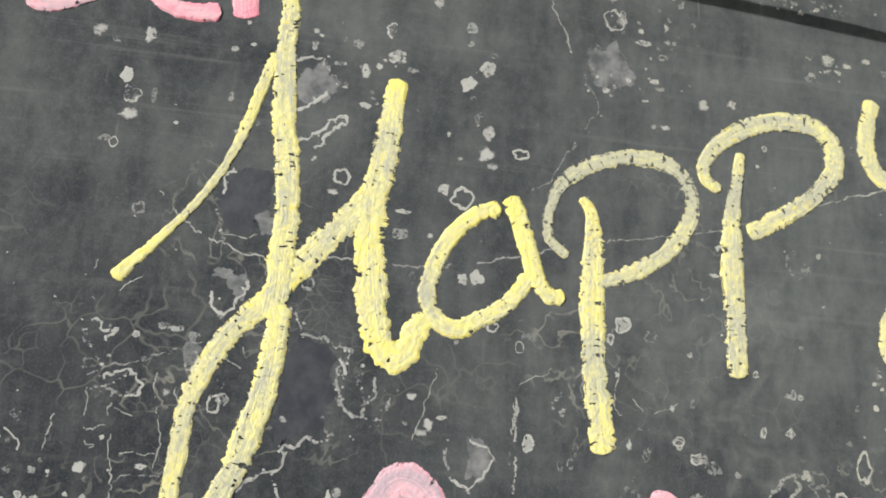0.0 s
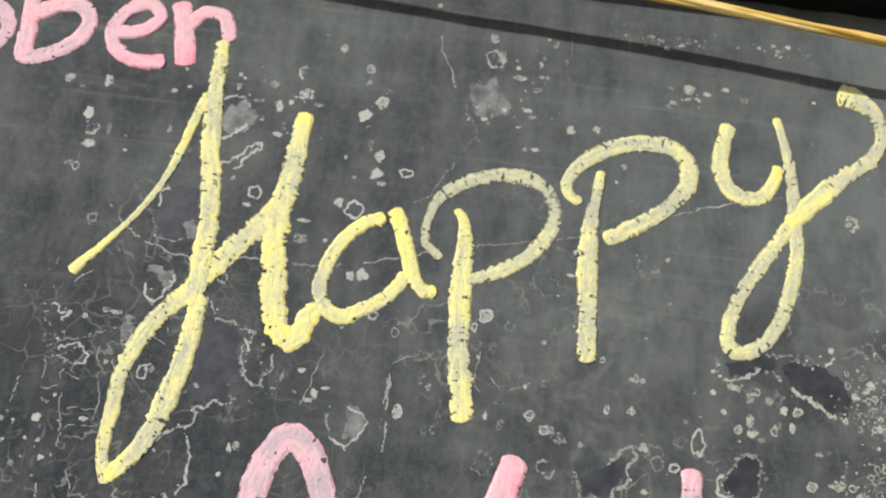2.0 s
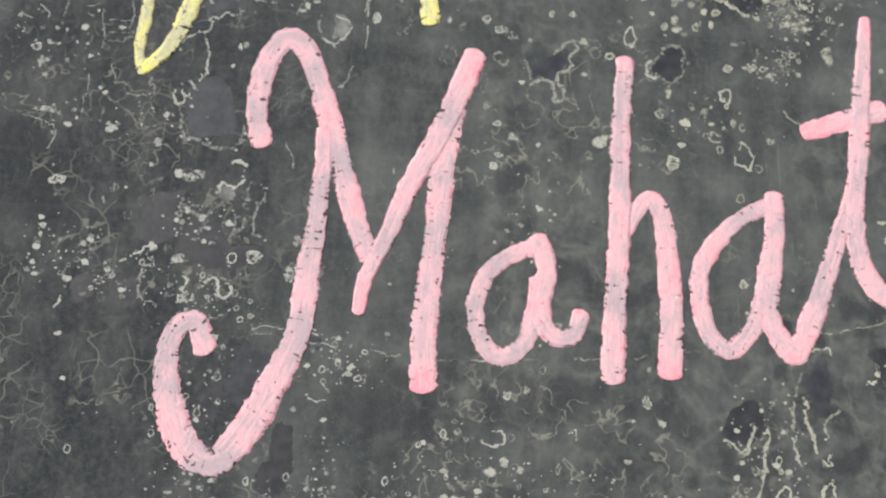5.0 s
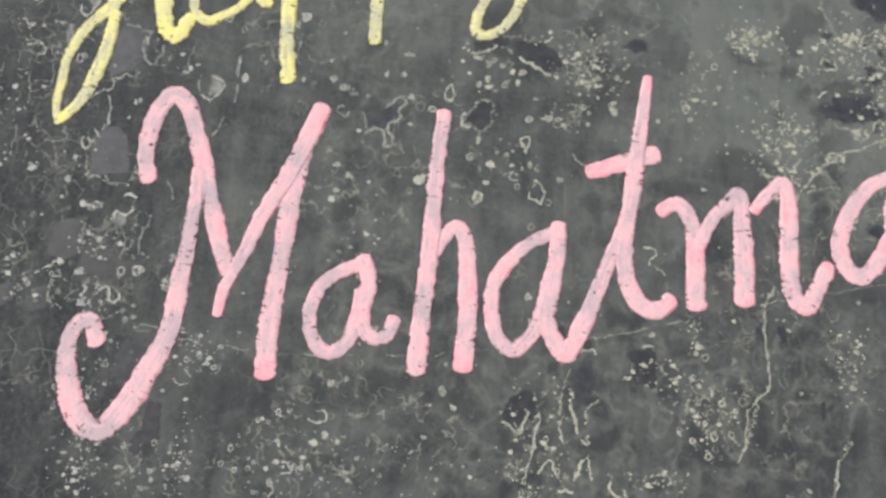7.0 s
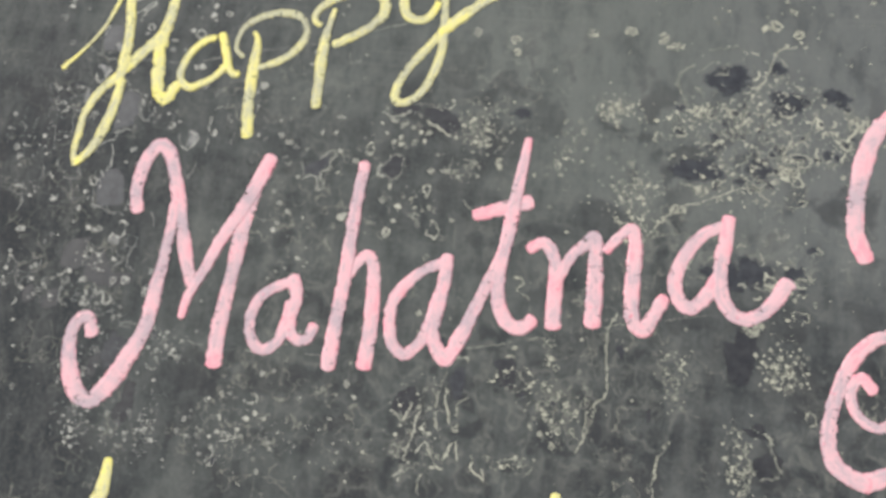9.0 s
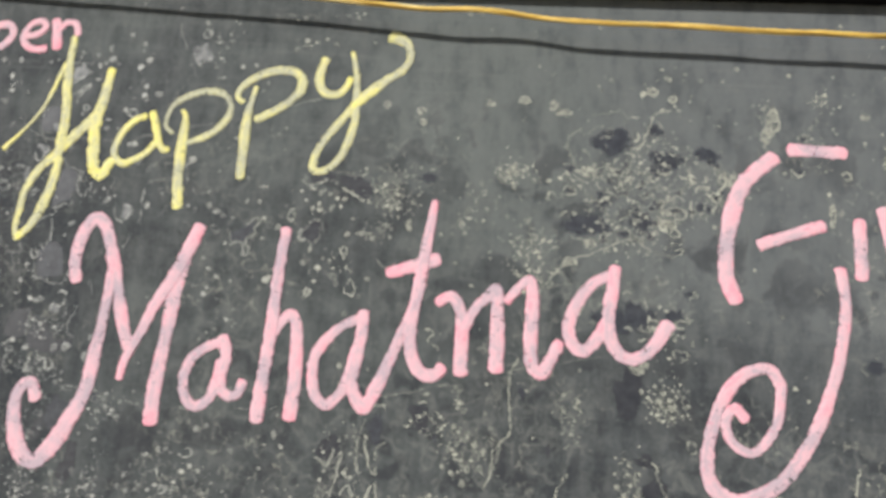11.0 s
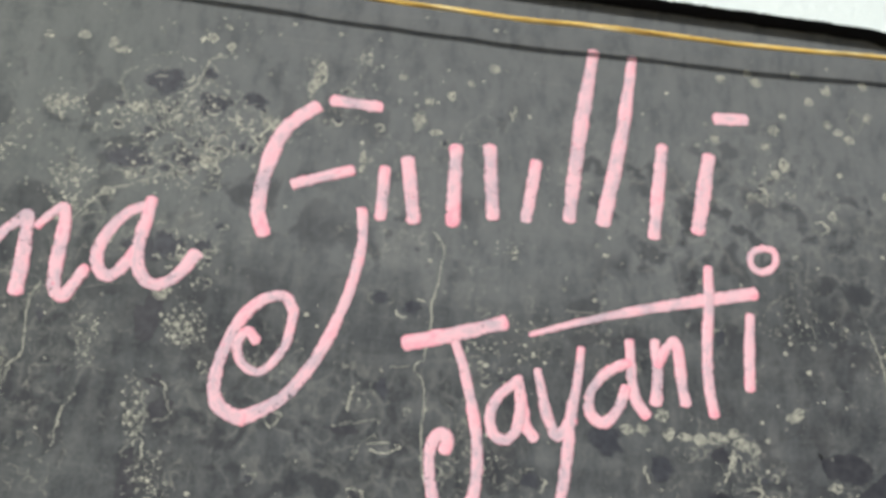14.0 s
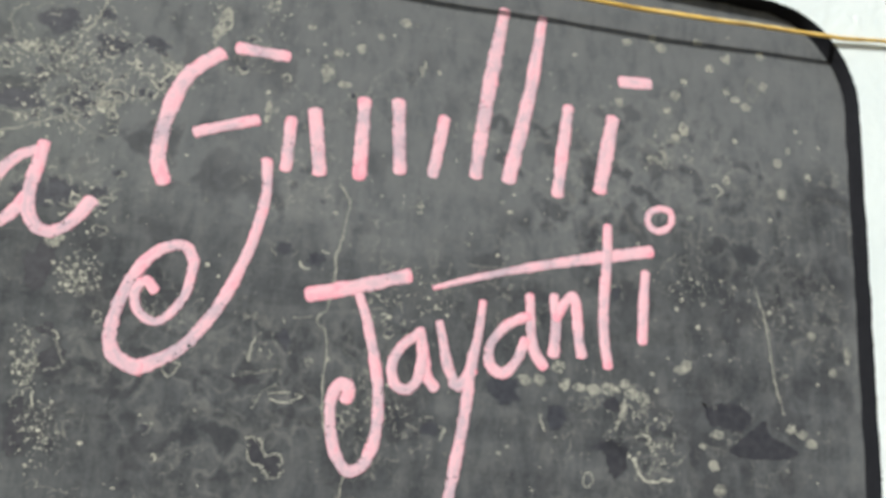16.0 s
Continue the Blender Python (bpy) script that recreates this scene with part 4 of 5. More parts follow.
edge(1.9, [(727, 1234), (731, 1244), (737, 1252), (747, 1258)])
patch("D", 716, 1260, 14, 3)
edge(1.3, [(706, 1263), (726, 1267), (745, 1271), (751, 1268)])
edge(1.3, [(719, 1277), (722, 1297), (727, 1303)])
edge(1.2, [(734, 1278), (739, 1283), (736, 1291)])
edge(1.3, [(803, 1293), (817, 1284), (821, 1271), (831, 1253), (835, 1238)])
patch("D", 535, 1207, 6, 25)
edge(1.4, [(538, 1244), (538, 1259), (542, 1274), (542, 1283)])
patch("D", 546, 1291, 9, 5)
patch("D", 560, 1272, 5, 6)
scatter("f", 552, 1208, 16, 28, 46)
scatter("f", 566, 1340, 18, 10, 22)
patch("d", 741, 1385, 11, 8)
patch("d", 771, 1377, 11, 8)
patch("d", 750, 1300, 7, 13)
patch("d", 964, 1267, 23, 16)
patch("d", 1020, 1243, 15, 16)
patch("D", 1080, 1260, 8, 8)
patch("D", 1085, 1202, 11, 15)
patch("D", 1075, 1218, 19, 8)
patch("d", 1082, 1373, 7, 11)
patch("d", 892, 1225, 14, 9)
flecks([(986, 1278, 7.0, 4.0), (1001, 1279, 6.0, 5.0), (1021, 1293, 6.0, 6.0), (1028, 1276, 5.0, 5.0), (1044, 1274, 7.0, 4.0), (1059, 1273, 6.0, 5.0), (1079, 1274, 9.0, 6.0), (1093, 1280, 5.0, 4.0), (1101, 1271, 8.0, 5.0), (1114, 1267, 6.0, 6.0), (1157, 1299, 6.0, 4.0), (1164, 1304, 5.0, 5.0), (1242, 1606, 7.0, 5.0), (1092, 1661, 5.0, 4.0), (1124, 1671, 4.0, 5.0), (1134, 1662, 7.0, 5.0), (1181, 1677, 5.0, 4.0), (1218, 1662, 5.0, 5.0), (1196, 1646, 4.0, 4.0), (1263, 1674, 5.0, 5.0)])
flecks([(1217, 1620, 5.0, 5.0), (1228, 1613, 6.0, 3.0), (1266, 1635, 5.0, 5.0), (1152, 1606, 6.0, 6.0), (1163, 1625, 4.0, 4.0), (1141, 1587, 5.0, 4.0), (1152, 1555, 5.0, 5.0), (1162, 1567, 6.0, 6.0), (1083, 1588, 5.0, 5.0), (1281, 1543, 5.0, 5.0), (1322, 1531, 4.0, 4.0), (1286, 1506, 6.0, 5.0), (1215, 1514, 4.0, 4.0), (1297, 1559, 3.0, 4.0), (1227, 1562, 3.0, 3.0), (1287, 1245, 6.0, 5.0), (1301, 1240, 6.0, 4.0), (1311, 1231, 7.0, 4.0), (1199, 1235, 8.0, 4.0), (1343, 1309, 5.0, 4.0)])
flecks([(1317, 1347, 5.0, 4.0), (1363, 1329, 4.0, 8.0), (1195, 1204, 5.0, 5.0), (1201, 1179, 7.0, 5.0), (1182, 1223, 4.0, 3.0)])
edge(1.9, [(1093, 1266), (1090, 1249), (1084, 1235), (1072, 1229), (1097, 1227), (1119, 1231), (1122, 1220), (1134, 1221)])
edge(1.9, [(1097, 1213), (1106, 1203), (1116, 1187), (1147, 1188)])
edge(1.6, [(1150, 1233), (1147, 1216), (1163, 1211), (1141, 1199)])
scatter("f", 1128, 1204, 25, 22, 30)
scatter("s", 1109, 1247, 32, 16, 16)
scatter("f", 1141, 1540, 23, 23, 34)
scatter("s", 1128, 1528, 13, 19, 10)
scatter("f", 884, 1343, 23, 16, 18)
scatter("s", 846, 1329, 22, 22, 16)
scatter("s", 826, 1242, 32, 30, 16)
scatter("g", 1020, 1585, 53, 39, 26)
hollow("D", 0, [(1180, 1269), (1186, 1262), (1200, 1267), (1223, 1268), (1240, 1257), (1239, 1250), (1226, 1239), (1202, 1243), (1189, 1246)])
hollow("D", 0, [(1257, 1255), (1263, 1238), (1296, 1222), (1279, 1213), (1245, 1212), (1218, 1214), (1212, 1221), (1232, 1237)])
crack(2.2, [(1247, 1391), (1257, 1367), (1263, 1340), (1266, 1316), (1271, 1286), (1282, 1254)])
scatter("f", 1209, 1385, 41, 19, 24)
scatter("f", 1278, 1366, 18, 25, 18)
scatter("f", 1154, 1392, 27, 15, 14)
scatter("g", 1221, 1325, 106, 60, 40)
crack(0.85, [(922, 1387), (964, 1388), (1012, 1396), (1063, 1410)])
scatter("f", 877, 1376, 34, 11, 16)
scatter("g", -6, 1641, 22, 14, 14)
scatter("g", 192, 1703, 27, 4, 40)
scatter("g", 256, 1705, 21, 4, 16)
scatter("g", 205, 1670, 10, 7, 14)
scatter("g", 135, 1679, 19, 29, 20)
scatter("g", 104, 1678, 4, 5, 6)
scatter("g", 107, 1650, 16, 10, 14)
# lone specks over the whole face
RNG = random.Random(5)
for _ in range(1500):
    u, v = RNG.uniform(-0.35, X1 - 0.03), RNG.uniform(1.02, 1.72)
    if noise.noise((u * 9, v * 9, 2)) > -0.25:
        flake(u, v, RNG.choice((0.35, 0.4, 0.5, 0.6, 0.8, 1.2, 1.8)) * (0.00085 if u < 0.35 else 0.0013), RNG.random() * 90)
for _ in range(150):
    u, v = RNG.uniform(-0.35, X1 - 0.2), RNG.uniform(1.05, 1.6)
    if noise.noise((u * 7, v * 7, 8)) > 0.0:
        squiggle(u, v, RNG, RNG.random() * 90)
    else:
        r = RNG.uniform(0.001, 0.0022)
        add_residue(*ridge(island(u, v, r, r * 1.2, u * 99, 14, 0.25), 0.0006, True, 0.2, u * 99))
specks = tagged(new("caked_specks", mesh_of("caked_specks", RESIDUE_V, RESIDUE_F, RESIDUE)), "pale caked chalk specks and flaked paint edges", kind="stuff")
specks.parent = BLACKBOARD
hollow_mesh = mesh_of("flaked_paint", HOLLOW_V, HOLLOW_F, BARE_DARK, False)
hollow_mesh.attributes.new("inward", "FLOAT", "POINT").data.foreach_set("value", HOLLOW_IN)
hollows = tagged(new("flaked_paint", hollow_mesh), "small dark spots where paint flaked off", kind="stuff")
hollows.parent = BLACKBOARD


# ---- chalk writing ----
NOW = {}
WORDS = {
    "greeting": ("yellow chalk handwriting of a greeting on the blackboard", "chalk writing"),
    "month": ("pink chalk handwriting of a month on the blackboard", "chalk writing"),
    "title": ("pink chalk handwriting in flowing script on the blackboard", "chalk writing"),
    "bars": ("row of plain pink chalk bars on the blackboard", "chalk bars"),
    "flourish": ("pink chalk spiral flourish on the blackboard", "chalk ornament"),
    "festival": ("small pink chalk handwriting with long crossbar on blackboard", "chalk writing"),
    "lower": ("tips of yellow chalk letters low on the blackboard", "chalk writing"),
}
BARE = {"bars": "chalk_bars", "flourish": "chalk_flourish"}


def word(key, color):
    label, category = WORDS[key]
    NOW["word"] = tagged(new(BARE.get(key, "chalk_word")), label, category, "chalk writing on the board")
    NOW["color"] = color
    NOW["layer"] = 0


def stroke_mesh(widths, knots, layer, weight):
    """Verts, faces and stroke coordinates of one drag of chalk; millimetres in, metres out."""
    p = np.array(knots, float) / 1000
    for end, near, width in ((0, 1, widths[0]), (-1, -2, widths[-1])):
        away = p[end] - p[near]
        p[end] += away / np.linalg.norm(away) * 0.00032 * width
    line, s = resample(p, 0.0006)
    n, cols = len(line), 12
    w = np.interp(s / s[-1], np.linspace(0, 1, len(widths)), widths) / 1000
    tan = np.gradient(line, axis=0)
    tan /= np.linalg.norm(tan, axis=1)[:, None] + 1e-9
    nrm = np.stack([-tan[:, 1], tan[:, 0]], 1)
    verts, uvs, faces, press = [], [], [], []
    comb = 0.20 if NOW["color"] == "yellow" else 0.10
    seed = knots[0][0] * 0.37 + layer * 3.1
    for i in range(n):
        cap = min(1.0, math.sqrt(max(0.0, 1 - max(0.0, 1 - min(s[i], s[-1] - s[i]) / (0.42 * w[i])) ** 2)) + 0.12)
        for c in range(cols + 1):
            v = 2 * c / cols - 1
            side = 1 if v > 0 else -1
            rag = 1 + 0.16 * noise.noise((s[i] * 170, side * 3, seed)) + comb * (1.2 * noise.noise((s[i] * 480, side * 5, seed)) + 0.8 * noise.noise((s[i] * 1700, side * 5, seed))) * (0.7 + 1.3 * noise.noise((s[i] * 60, side * 2, seed + 5)))
            half = 0.5 * w[i] * cap * rag
            q = line[i] + nrm[i] * v * half
            h = 0.00022 * (1 - abs(v) ** 4) + 0.00012 * noise.noise((q[0] * 500, q[1] * 500, seed)) * (1 - abs(v) ** 3)
            verts.append((q[0], FACE - 0.00012 - layer * 0.00010 - max(0.0, h) if abs(v) < 1 else FACE - 0.00004, q[1]))
            uvs.append((s[i] + seed, v))
            ends = math.exp(-min(s[i], s[-1] - s[i]) / 0.008)
            press.append(weight + 0.42 * ends + 0.55 * noise.noise((s[i] * 38 + seed, 0, seed)))
    k = cols + 1
    for i in range(n - 1):
        for c in range(cols):
            a = i * k + c
            faces.append((a, a + 1, a + k + 1, a + k))
    return verts, faces, uvs, press


def lay(name, widths, knots, weight, parent):
    NOW["layer"] = (NOW["layer"] + 1) % 4
    verts, faces, uvs, press = stroke_mesh(widths, knots, NOW["layer"], weight)
    me = mesh_of(name, verts, faces, CHALK[NOW["color"]], True, uvs)
    me.attributes.new("press", "FLOAT", "POINT").data.foreach_set("value", press)
    ob = new(name, me)
    ob.parent = parent
    return ob


def stroke(kind, weight, widths, knots):
    """The first stroke of a letter, a bar or a curl."""
    NOW["letter"] = lay({"bar": "bar", "curl": "curl"}.get(kind, "letter"), widths, knots, weight, NOW["word"])


def more(weight, widths, knots):
    """A further stroke of the same letter."""
    lay("stroke", widths, knots, weight, NOW["letter"])


word("greeting", "yellow")
stroke("h", 0.6, [5.2, 3.4, 3.6, 4.6, 5.4], [(-88, 1547), (-80, 1556), (-69, 1570), (-60, 1583), (-53, 1598), (-48, 1614), (-44, 1630), (-41, 1641)])
more(0.5, [6.2, 9.8, 9.5, 10.1, 10.1], [(-37, 1671), (-37, 1658), (-37, 1640), (-35, 1619), (-32, 1600), (-30, 1580), (-30, 1561), (-30, 1544), (-31, 1538)])
more(0.5, [8.1, 9.9, 10.7, 9.7, 6.4], [(-28, 1538), (-29, 1522), (-31, 1507), (-35, 1492), (-39, 1478), (-45, 1467), (-54, 1457)])
more(0.45, [5.5, 7.1, 7.6, 9.3, 10.9, 10.9], [(-55, 1455), (-58, 1462), (-59, 1472), (-58, 1488), (-57, 1502), (-52, 1517), (-45, 1529), (-33, 1543), (-23, 1556), (-10, 1572), (2, 1587)])
more(0.5, [7.5, 11.2, 12.3, 11.7, 11.2, 9.1], [(9, 1636), (8, 1624), (7, 1610), (5, 1596), (3, 1585), (3, 1568), (5, 1552), (7, 1539), (10, 1529), (16, 1524), (21, 1527), (23, 1534), (26, 1539)])
stroke("a", 0.5, [6.8, 7.4, 7.4, 6.8], [(53, 1587), (44, 1583), (35, 1573), (30, 1563), (27, 1552), (29, 1544), (33, 1539), (40, 1537), (48, 1541), (58, 1547), (64, 1554), (67, 1559)])
more(0.5, [7.4, 8.0, 7.4, 6.9], [(60, 1591), (64, 1581), (68, 1570), (71, 1560), (76, 1554), (81, 1553)])
stroke("p", 0.1, [4.5, 7.4, 8.5, 8.5, 7.9, 6.2], [(83, 1571), (76, 1577), (75, 1585), (78, 1596), (85, 1605), (96, 1612), (109, 1616), (124, 1616), (134, 1611), (139, 1601), (138, 1591), (131, 1580), (121, 1571), (108, 1564), (95, 1560)])
more(0.4, [3.7, 8.5, 10.6, 11.1, 11.7, 10.1], [(90, 1595), (94, 1589), (95, 1573), (95, 1560), (95, 1543), (96, 1528), (98, 1512), (100, 1496)])
stroke("p", 0.3, [4.9, 8.6, 9.8, 10.4, 9.2, 8.0], [(151, 1607), (145, 1611), (146, 1620), (155, 1630), (169, 1638), (184, 1642), (199, 1641), (207, 1634), (208, 1623), (201, 1612), (189, 1602), (176, 1594), (167, 1589)])
more(0.2, [4.5, 7.9, 10.2, 10.7, 10.2, 9.6], [(162, 1623), (160, 1611), (158, 1601), (157, 1586), (157, 1566), (158, 1547), (158, 1529)])
stroke("y", 0.4, [8.2, 9.4, 9.4, 7.5, 6.3], [(229, 1656), (226, 1645), (225, 1633), (229, 1623), (238, 1618), (247, 1620), (253, 1627), (256, 1636)])
more(0.35, [4.3, 8.5, 8.5, 7.9, 8.5, 7.9], [(256, 1664), (260, 1650), (263, 1632), (264, 1608), (265, 1590), (261, 1572), (255, 1555), (246, 1543), (236, 1538), (229, 1541), (229, 1551), (234, 1565), (247, 1585), (262, 1606)])
more(0.4, [8.9, 10.4, 10.4, 8.9, 8.2, 11.1, 14.1], [(263, 1608), (277, 1622), (294, 1637), (307, 1647), (314, 1660), (311, 1674), (304, 1680), (295, 1683)])
word("month", "pink")
stroke("o", 0.5, [8.5, 8.5, 8.5], [(-156, 1678), (-149, 1676), (-144, 1668), (-146, 1659), (-151, 1655), (-158, 1656), (-163, 1666), (-162, 1674), (-156, 1678)])
stroke("b", 0.5, [8.9, 8.9, 8.9], [(-135, 1700), (-135, 1683), (-134, 1668), (-134, 1655), (-132, 1652), (-122, 1654), (-112, 1661), (-106, 1669), (-106, 1678), (-112, 1683), (-122, 1682), (-130, 1677)])
stroke("e", 0.5, [7.5, 7.5, 8.2], [(-89, 1671), (-79, 1673), (-71, 1681), (-75, 1688), (-83, 1687), (-90, 1680), (-93, 1670), (-90, 1662), (-80, 1656), (-67, 1657)])
stroke("r", 0.5, [10.0, 10.6, 9.3], [(-61, 1689), (-58, 1676), (-55, 1659)])
more(0.5, [6.7, 7.3, 8.0], [(-57, 1677), (-51, 1686), (-44, 1688), (-38, 1685), (-35, 1675)])
word("title", "pink")
stroke("m", 0.4, [12.6, 13.4, 13.4, 13.4, 11.8], [(13, 1419), (9, 1433), (9, 1451), (13, 1468), (20, 1479), (29, 1477), (36, 1467), (43, 1449), (50, 1429), (57, 1408), (63, 1389), (70, 1370), (75, 1360)])
more(0.35, [8.2, 12.2, 14.7, 16.3, 17.1, 13.9, 12.2], [(46, 1427), (47, 1407), (46, 1376), (44, 1349), (42, 1319), (34, 1297), (21, 1269), (7, 1252), (-6, 1255), (-16, 1270), (-22, 1289), (-23, 1307), (-18, 1318), (-10, 1319), (-5, 1307)])
more(0.5, [7.1, 10.2, 11.8, 14.1, 13.3], [(72, 1330), (74, 1347), (84, 1371), (95, 1401), (108, 1427), (120, 1458), (126, 1476)])
more(0.5, [9.3, 13.9, 13.9, 13.9, 13.9], [(121, 1465), (116, 1440), (112, 1416), (110, 1384), (108, 1354), (106, 1320), (107, 1294)])
stroke("a", 0.5, [9.0, 10.5, 10.5, 10.5], [(163, 1369), (149, 1363), (137, 1352), (132, 1335), (136, 1318), (146, 1310), (157, 1316), (163, 1331), (165, 1350)])
more(0.5, [10.4, 11.9, 10.4, 9.7], [(164, 1373), (169, 1358), (166, 1339), (169, 1326), (177, 1321), (185, 1325), (187, 1334)])
stroke("h", 0.4, [10.5, 12.0, 12.8, 12.8, 12.8], [(211, 1478), (209, 1450), (208, 1422), (208, 1391), (207, 1360), (205, 1330), (204, 1303)])
more(0.5, [7.5, 11.3, 12.8, 12.8], [(210, 1378), (218, 1393), (225, 1399), (231, 1388), (234, 1362), (235, 1332), (234, 1307)])
stroke("a", 0.5, [8.9, 10.4, 10.4, 11.1], [(291, 1400), (274, 1391), (260, 1377), (251, 1360), (251, 1341), (257, 1325), (267, 1320), (277, 1330), (284, 1347), (288, 1366)])
more(0.5, [10.5, 12.7, 12.0, 12.7, 10.5, 9.0], [(292, 1404), (292, 1385), (289, 1362), (287, 1343), (292, 1328), (301, 1320), (310, 1338), (320, 1364), (328, 1387), (337, 1411)])
stroke("t", 0.5, [6.9, 10.8, 12.3, 11.5, 13.1, 10.8], [(350, 1513), (347, 1488), (344, 1459), (341, 1431), (337, 1403), (337, 1380), (341, 1364), (350, 1353), (359, 1352), (367, 1359)])
more(0.5, [10.3, 11.9, 13.5], [(312, 1443), (333, 1450), (355, 1458)])
stroke("m", 0.5, [8.8, 11.1, 12.7, 13.5], [(360, 1418), (369, 1424), (377, 1419), (382, 1406), (383, 1384), (384, 1357)])
more(0.5, [9.0, 11.5, 14.0, 14.0], [(385, 1395), (393, 1413), (403, 1425), (412, 1433), (414, 1412), (415, 1386), (415, 1362)])
more(0.5, [7.4, 11.5, 13.2, 13.2, 9.9], [(422, 1423), (429, 1432), (441, 1443), (445, 1430), (445, 1403), (445, 1380), (448, 1365), (456, 1362), (463, 1373), (470, 1388)])
stroke("a", 0.5, [9.6, 11.5, 12.4, 10.5], [(516, 1453), (500, 1445), (486, 1427), (478, 1405), (482, 1388), (492, 1383), (503, 1394), (512, 1411)])
more(0.5, [10.7, 12.6, 12.6, 11.7, 13.6], [(518, 1459), (516, 1439), (513, 1415), (516, 1393), (525, 1381), (538, 1379), (553, 1391), (565, 1410)])
word("bars", "pink")
stroke("bar", 0.5, [13.7, 15.4, 13.7], [(660, 1572), (632, 1544), (619, 1501), (616, 1460), (624, 1437)])
stroke("bar", 0.5, [11.8, 12.9, 11.8], [(676, 1581), (723, 1580)])
stroke("bar", 0.5, [11.3, 11.3, 11.3], [(647, 1489), (701, 1509)])
stroke("bar", 0.5, [12.2, 12.2, 12.2], [(734, 1514), (733, 1464)])
stroke("bar", 0.5, [13.4, 14.5, 13.4], [(756, 1526), (766, 1464)])
stroke("bar", 0.5, [13.5, 14.6, 13.5], [(804, 1545), (805, 1465)])
stroke("bar", 0.5, [13.6, 14.8, 13.6], [(839, 1549), (845, 1476)])
stroke("bar", 0.5, [12.6, 12.6, 12.6], [(888, 1538), (879, 1477)])
stroke("bar", 0.5, [12.2, 15.9, 15.9, 14.7], [(947, 1672), (934, 1581), (924, 1482)])
stroke("bar", 0.5, [10.0, 14.9, 16.2, 16.2], [(991, 1671), (979, 1580), (960, 1482)])
stroke("bar", 0.5, [13.3, 14.5, 14.5], [(1024, 1571), (1014, 1473)])
stroke("bar", 0.5, [14.9, 17.4, 14.9], [(1076, 1566), (1062, 1483)])
stroke("bar", 0.5, [13.6, 14.9, 13.6], [(1086, 1612), (1119, 1615)])
word("flourish", "pink")
stroke("curl", 0.5, [9.7, 10.7, 10.7, 11.8, 12.9, 14.0], [(715, 1469), (718, 1437), (711, 1391), (695, 1342), (678, 1309), (655, 1281), (625, 1264)])
stroke("curl", 0.5, [14.1, 13.1, 12.0, 10.9, 9.8], [(625, 1264), (604, 1274), (598, 1298), (604, 1329), (616, 1356), (634, 1374), (652, 1377), (661, 1363)])
stroke("curl", 0.5, [9.7, 9.2, 8.7, 9.2, 9.7], [(661, 1363), (657, 1333), (644, 1312), (632, 1306), (618, 1315), (614, 1332), (622, 1342), (630, 1334)])
word("festival", "pink")
stroke("j", 0.5, [14.3, 14.8, 14.8], [(768, 1343), (816, 1356), (861, 1370)])
more(0.5, [8.7, 10.9, 12.0, 12.0, 10.9, 13.1], [(815, 1347), (825, 1322), (834, 1290), (841, 1254), (841, 1218), (833, 1192), (819, 1184), (807, 1196), (799, 1221), (797, 1246), (804, 1262), (813, 1258), (811, 1248)])
stroke("a", 0.5, [9.9, 11.0, 11.0], [(878, 1315), (862, 1303), (852, 1284), (856, 1265), (868, 1261), (878, 1272), (881, 1294)])
more(0.5, [9.9, 12.1, 11.0], [(877, 1318), (882, 1294), (886, 1275), (895, 1264)])
stroke("y", 0.5, [7.8, 11.1, 12.2, 12.2], [(896, 1327), (901, 1306), (908, 1282), (918, 1267), (931, 1284)])
more(0.5, [7.8, 11.2, 12.3, 12.3, 12.3], [(939, 1351), (936, 1320), (930, 1287), (927, 1248), (922, 1211), (915, 1165), (910, 1129)])
stroke("a", 0.5, [10.2, 11.3, 11.3], [(987, 1341), (966, 1331), (949, 1310), (949, 1291), (961, 1282), (974, 1292), (985, 1316)])
more(0.5, [9.2, 11.5, 11.5], [(988, 1362), (990, 1330), (994, 1308), (1005, 1292)])
stroke("n", 0.5, [9.4, 12.9, 12.9], [(1014, 1364), (1017, 1332), (1015, 1305)])
more(0.5, [9.5, 11.9, 11.9], [(1017, 1341), (1026, 1358), (1035, 1365), (1040, 1346), (1042, 1323), (1046, 1306)])
stroke("t", 0.5, [9.7, 12.1, 12.1, 10.9], [(1072, 1444), (1072, 1408), (1069, 1366), (1070, 1325), (1075, 1297)])
more(0.5, [4.7, 8.2, 10.5, 12.9, 12.9], [(888, 1361), (934, 1376), (994, 1393), (1062, 1409), (1122, 1422)])
stroke("i", 0.5, [9.9, 12.4, 11.1], [(1116, 1398), (1114, 1364), (1113, 1325)])
more(0.5, [7.7, 7.7, 7.7], [(1133, 1471), (1121, 1465), (1119, 1454), (1127, 1446), (1139, 1448), (1147, 1457), (1145, 1469), (1133, 1471)])
word("lower", "yellow")
stroke("l", 0.5, [7.5, 14.0, 19.4], [(33, 1206), (33, 1191), (29, 1164), (26, 1146)])
stroke("l", 0.5, [6.6, 12.2, 14.0], [(398, 1226), (398, 1211), (395, 1196)])


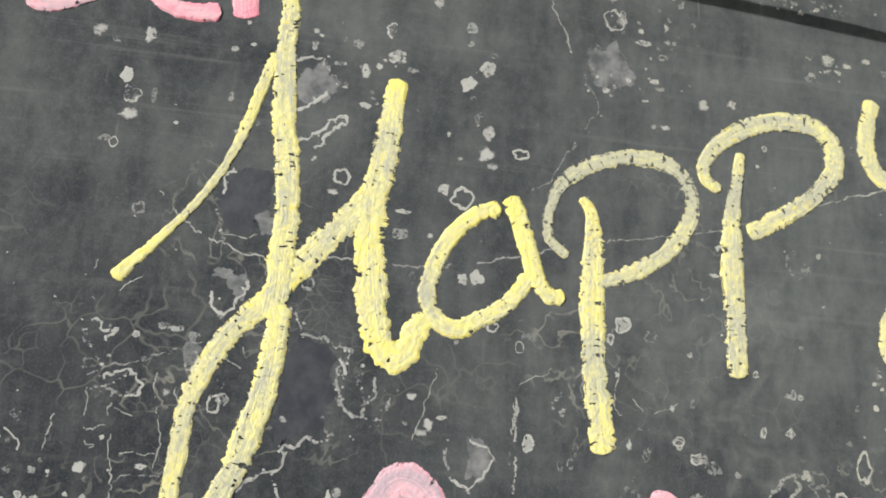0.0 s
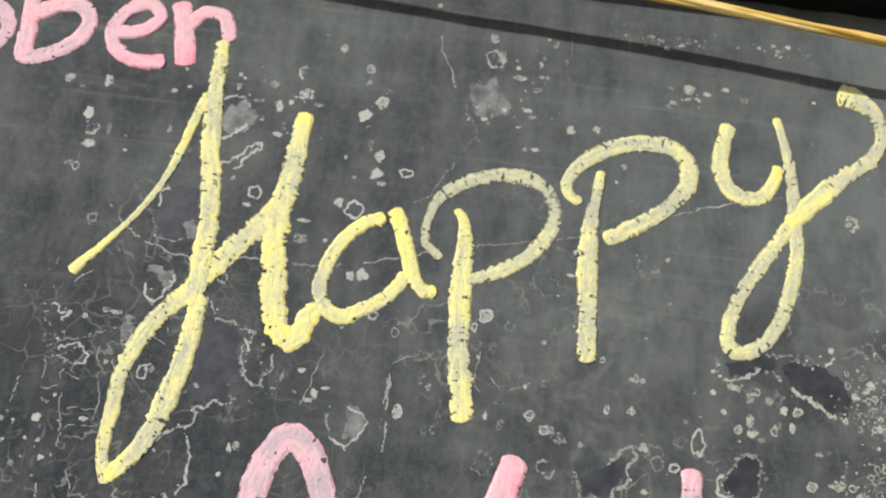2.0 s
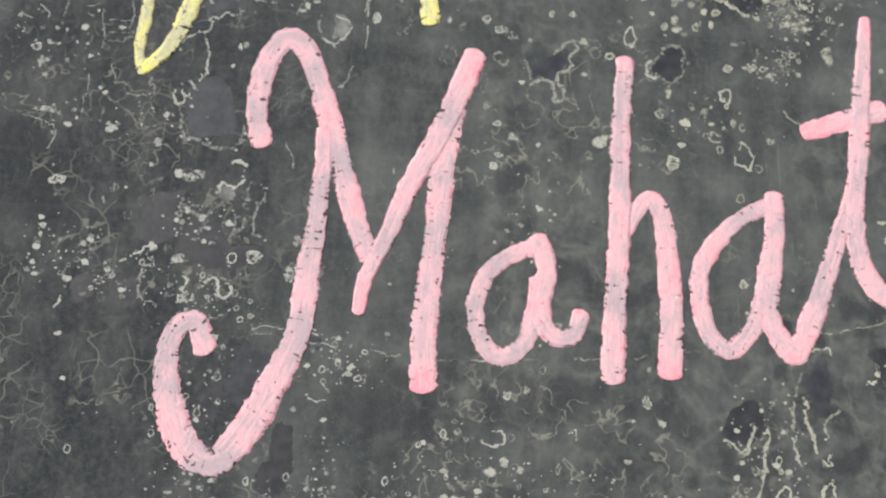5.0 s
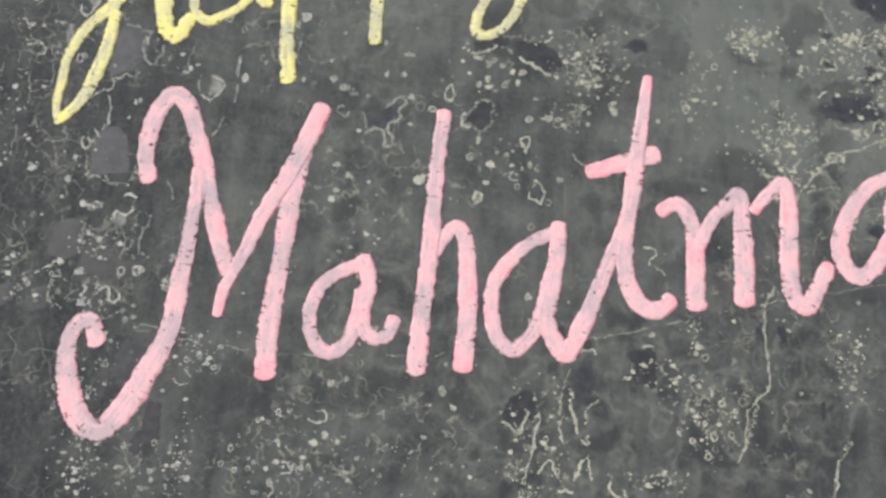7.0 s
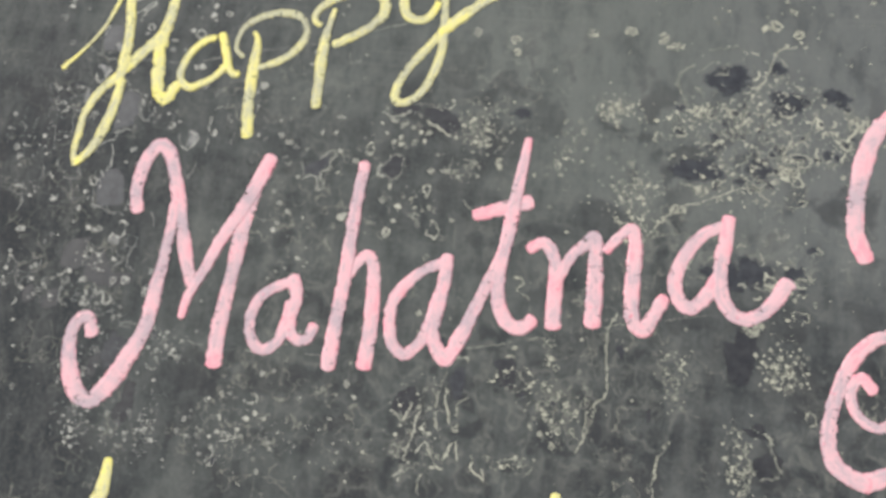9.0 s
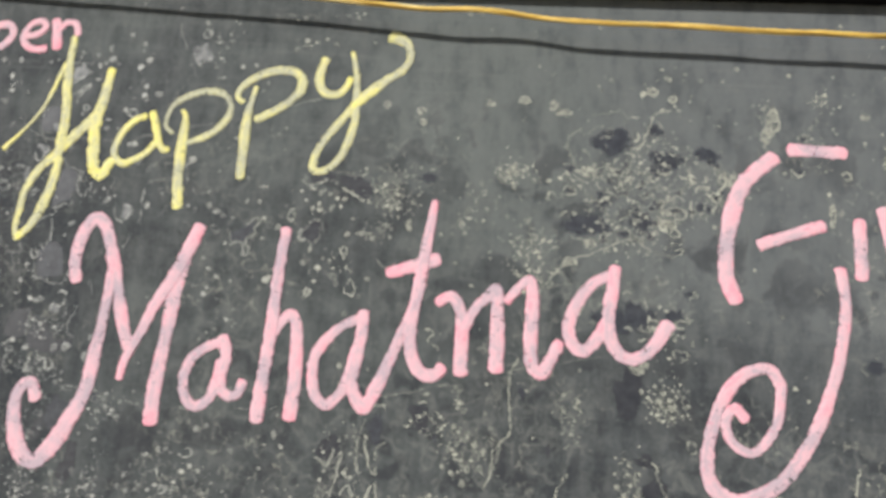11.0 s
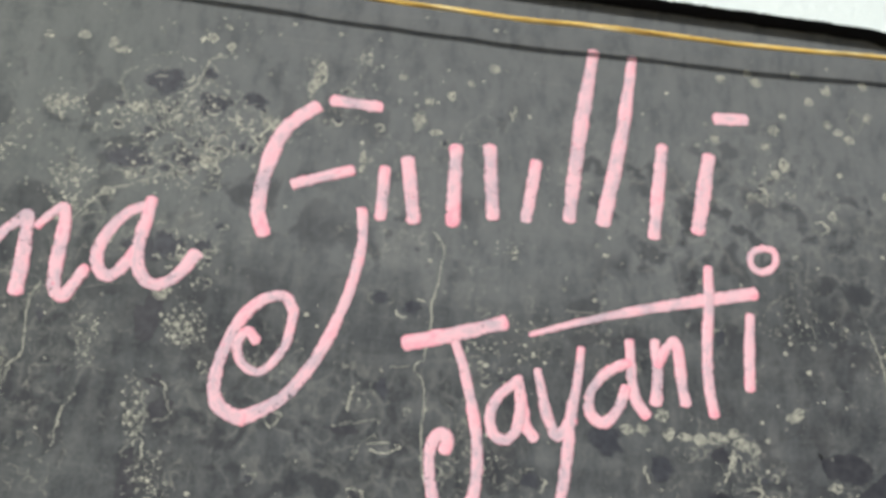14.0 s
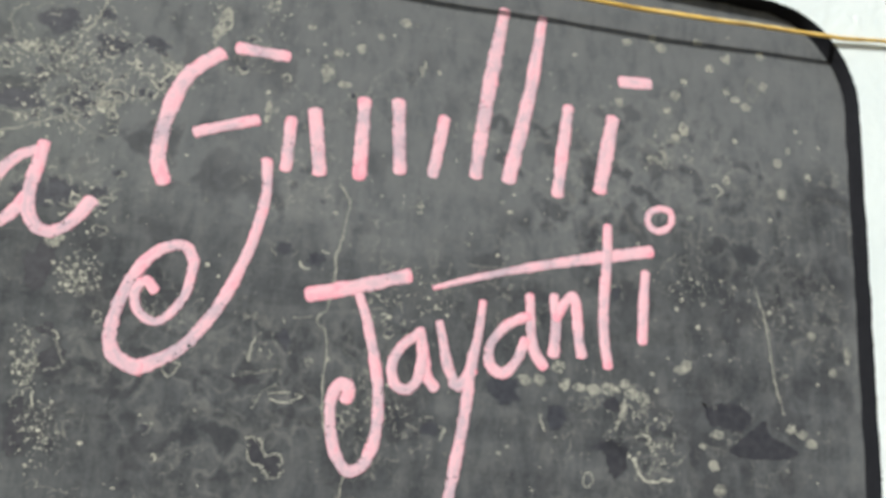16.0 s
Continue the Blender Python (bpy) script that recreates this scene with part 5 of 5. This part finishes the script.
# ---- string ----
def build_string():
    thing = tagged(new("decoration_string"), "twisted golden string stretched across the blackboard top", "string")
    knots = [(-1.6, 1.80), (-0.87, 1.765), (-0.27, 1.736), (-0.07, 1.726), (0.153, 1.714), (0.233, 1.708), (0.32, 1.701), (0.39, 1.700), (0.44, 1.694), (0.49, 1.691), (0.57, 1.690),
             (0.65, 1.687), (0.765, 1.686), (0.845, 1.685), (0.97, 1.689), (1.095, 1.690), (1.21, 1.695), (1.29, 1.698), (1.352, 1.701), (1.417, 1.708), (1.6, 1.724), (1.9, 1.75)]
    line, s = resample(knots, 0.003)
    for name, phase in (("strand", 0.0), ("strand", 1.6), ("strand", 3.3), ("strand", 4.7)):
        verts, faces, uvs, sides = [], [], [], 8
        for i, (x, z) in enumerate(line):
            a = phase + s[i] * 14 + 1.4 * noise.noise((s[i] * 9, phase, 3))
            off = 0.0012 + 0.0006 * noise.noise((s[i] * 16, phase, 8))
            cy, cz = -0.025 + off * math.cos(a), z + off * math.sin(a) + 0.0007 * noise.noise((s[i] * 22, 0, 0))
            r = 0.0016 * (1 + 0.18 * noise.noise((s[i] * 70, phase, 5)))
            for k in range(sides):
                b = 2 * math.pi * k / sides
                verts.append((x, cy + r * math.cos(b), cz + r * math.sin(b)))
                uvs.append((s[i] + phase, k / sides))
        for i in range(len(line) - 1):
            for k in range(sides):
                a, b = i * sides + k, i * sides + (k + 1) % sides
                faces.append((a, b, b + sides, a + sides))
        ob = new(name, mesh_of(name, verts, faces, TWINE, True, uvs))
        ob.parent = thing


build_string()


# ---- wall marks ----
def wall_mark(x, z, rx, rz, material, label):
    """A thin dab of colour on the wall plaster."""
    out = island(x, z, rx, rz, x * 7, 22, 0.5)
    y = WALL_Y - 0.0004
    verts = [(x, y - 0.0003, z)] + [(a, y, b) for a, b in out]
    me = mesh_of("wall_smudge", verts, [(0, 1 + (k + 1) % 22, 1 + k) for k in range(22)], material, False)
    me.attributes.new("inward", "FLOAT", "POINT").data.foreach_set("value", [1.0] + [0.0] * 22)
    tagged(new("wall_smudge", me), label, "smudge", "smudges on the wall")


DAB = bare("pink_smudge", (0.62, 0.42, 0.42), (0.74, 0.58, 0.56), 0.36, 0.3)
SOOT = bare("grey_smudge", (0.20, 0.21, 0.22), (0.42, 0.44, 0.45), 0.40, 0.3)
wall_mark(1.455, 1.755, 0.011, 0.020, DAB, "faint pink smudge on the white wall")
wall_mark(1.432, 1.768, 0.004, 0.007, SOOT, "small grey smudge on the white wall")
wall_mark(0.990, 1.793, 0.004, 0.012, SOOT, "thin grey scrape on the white wall")
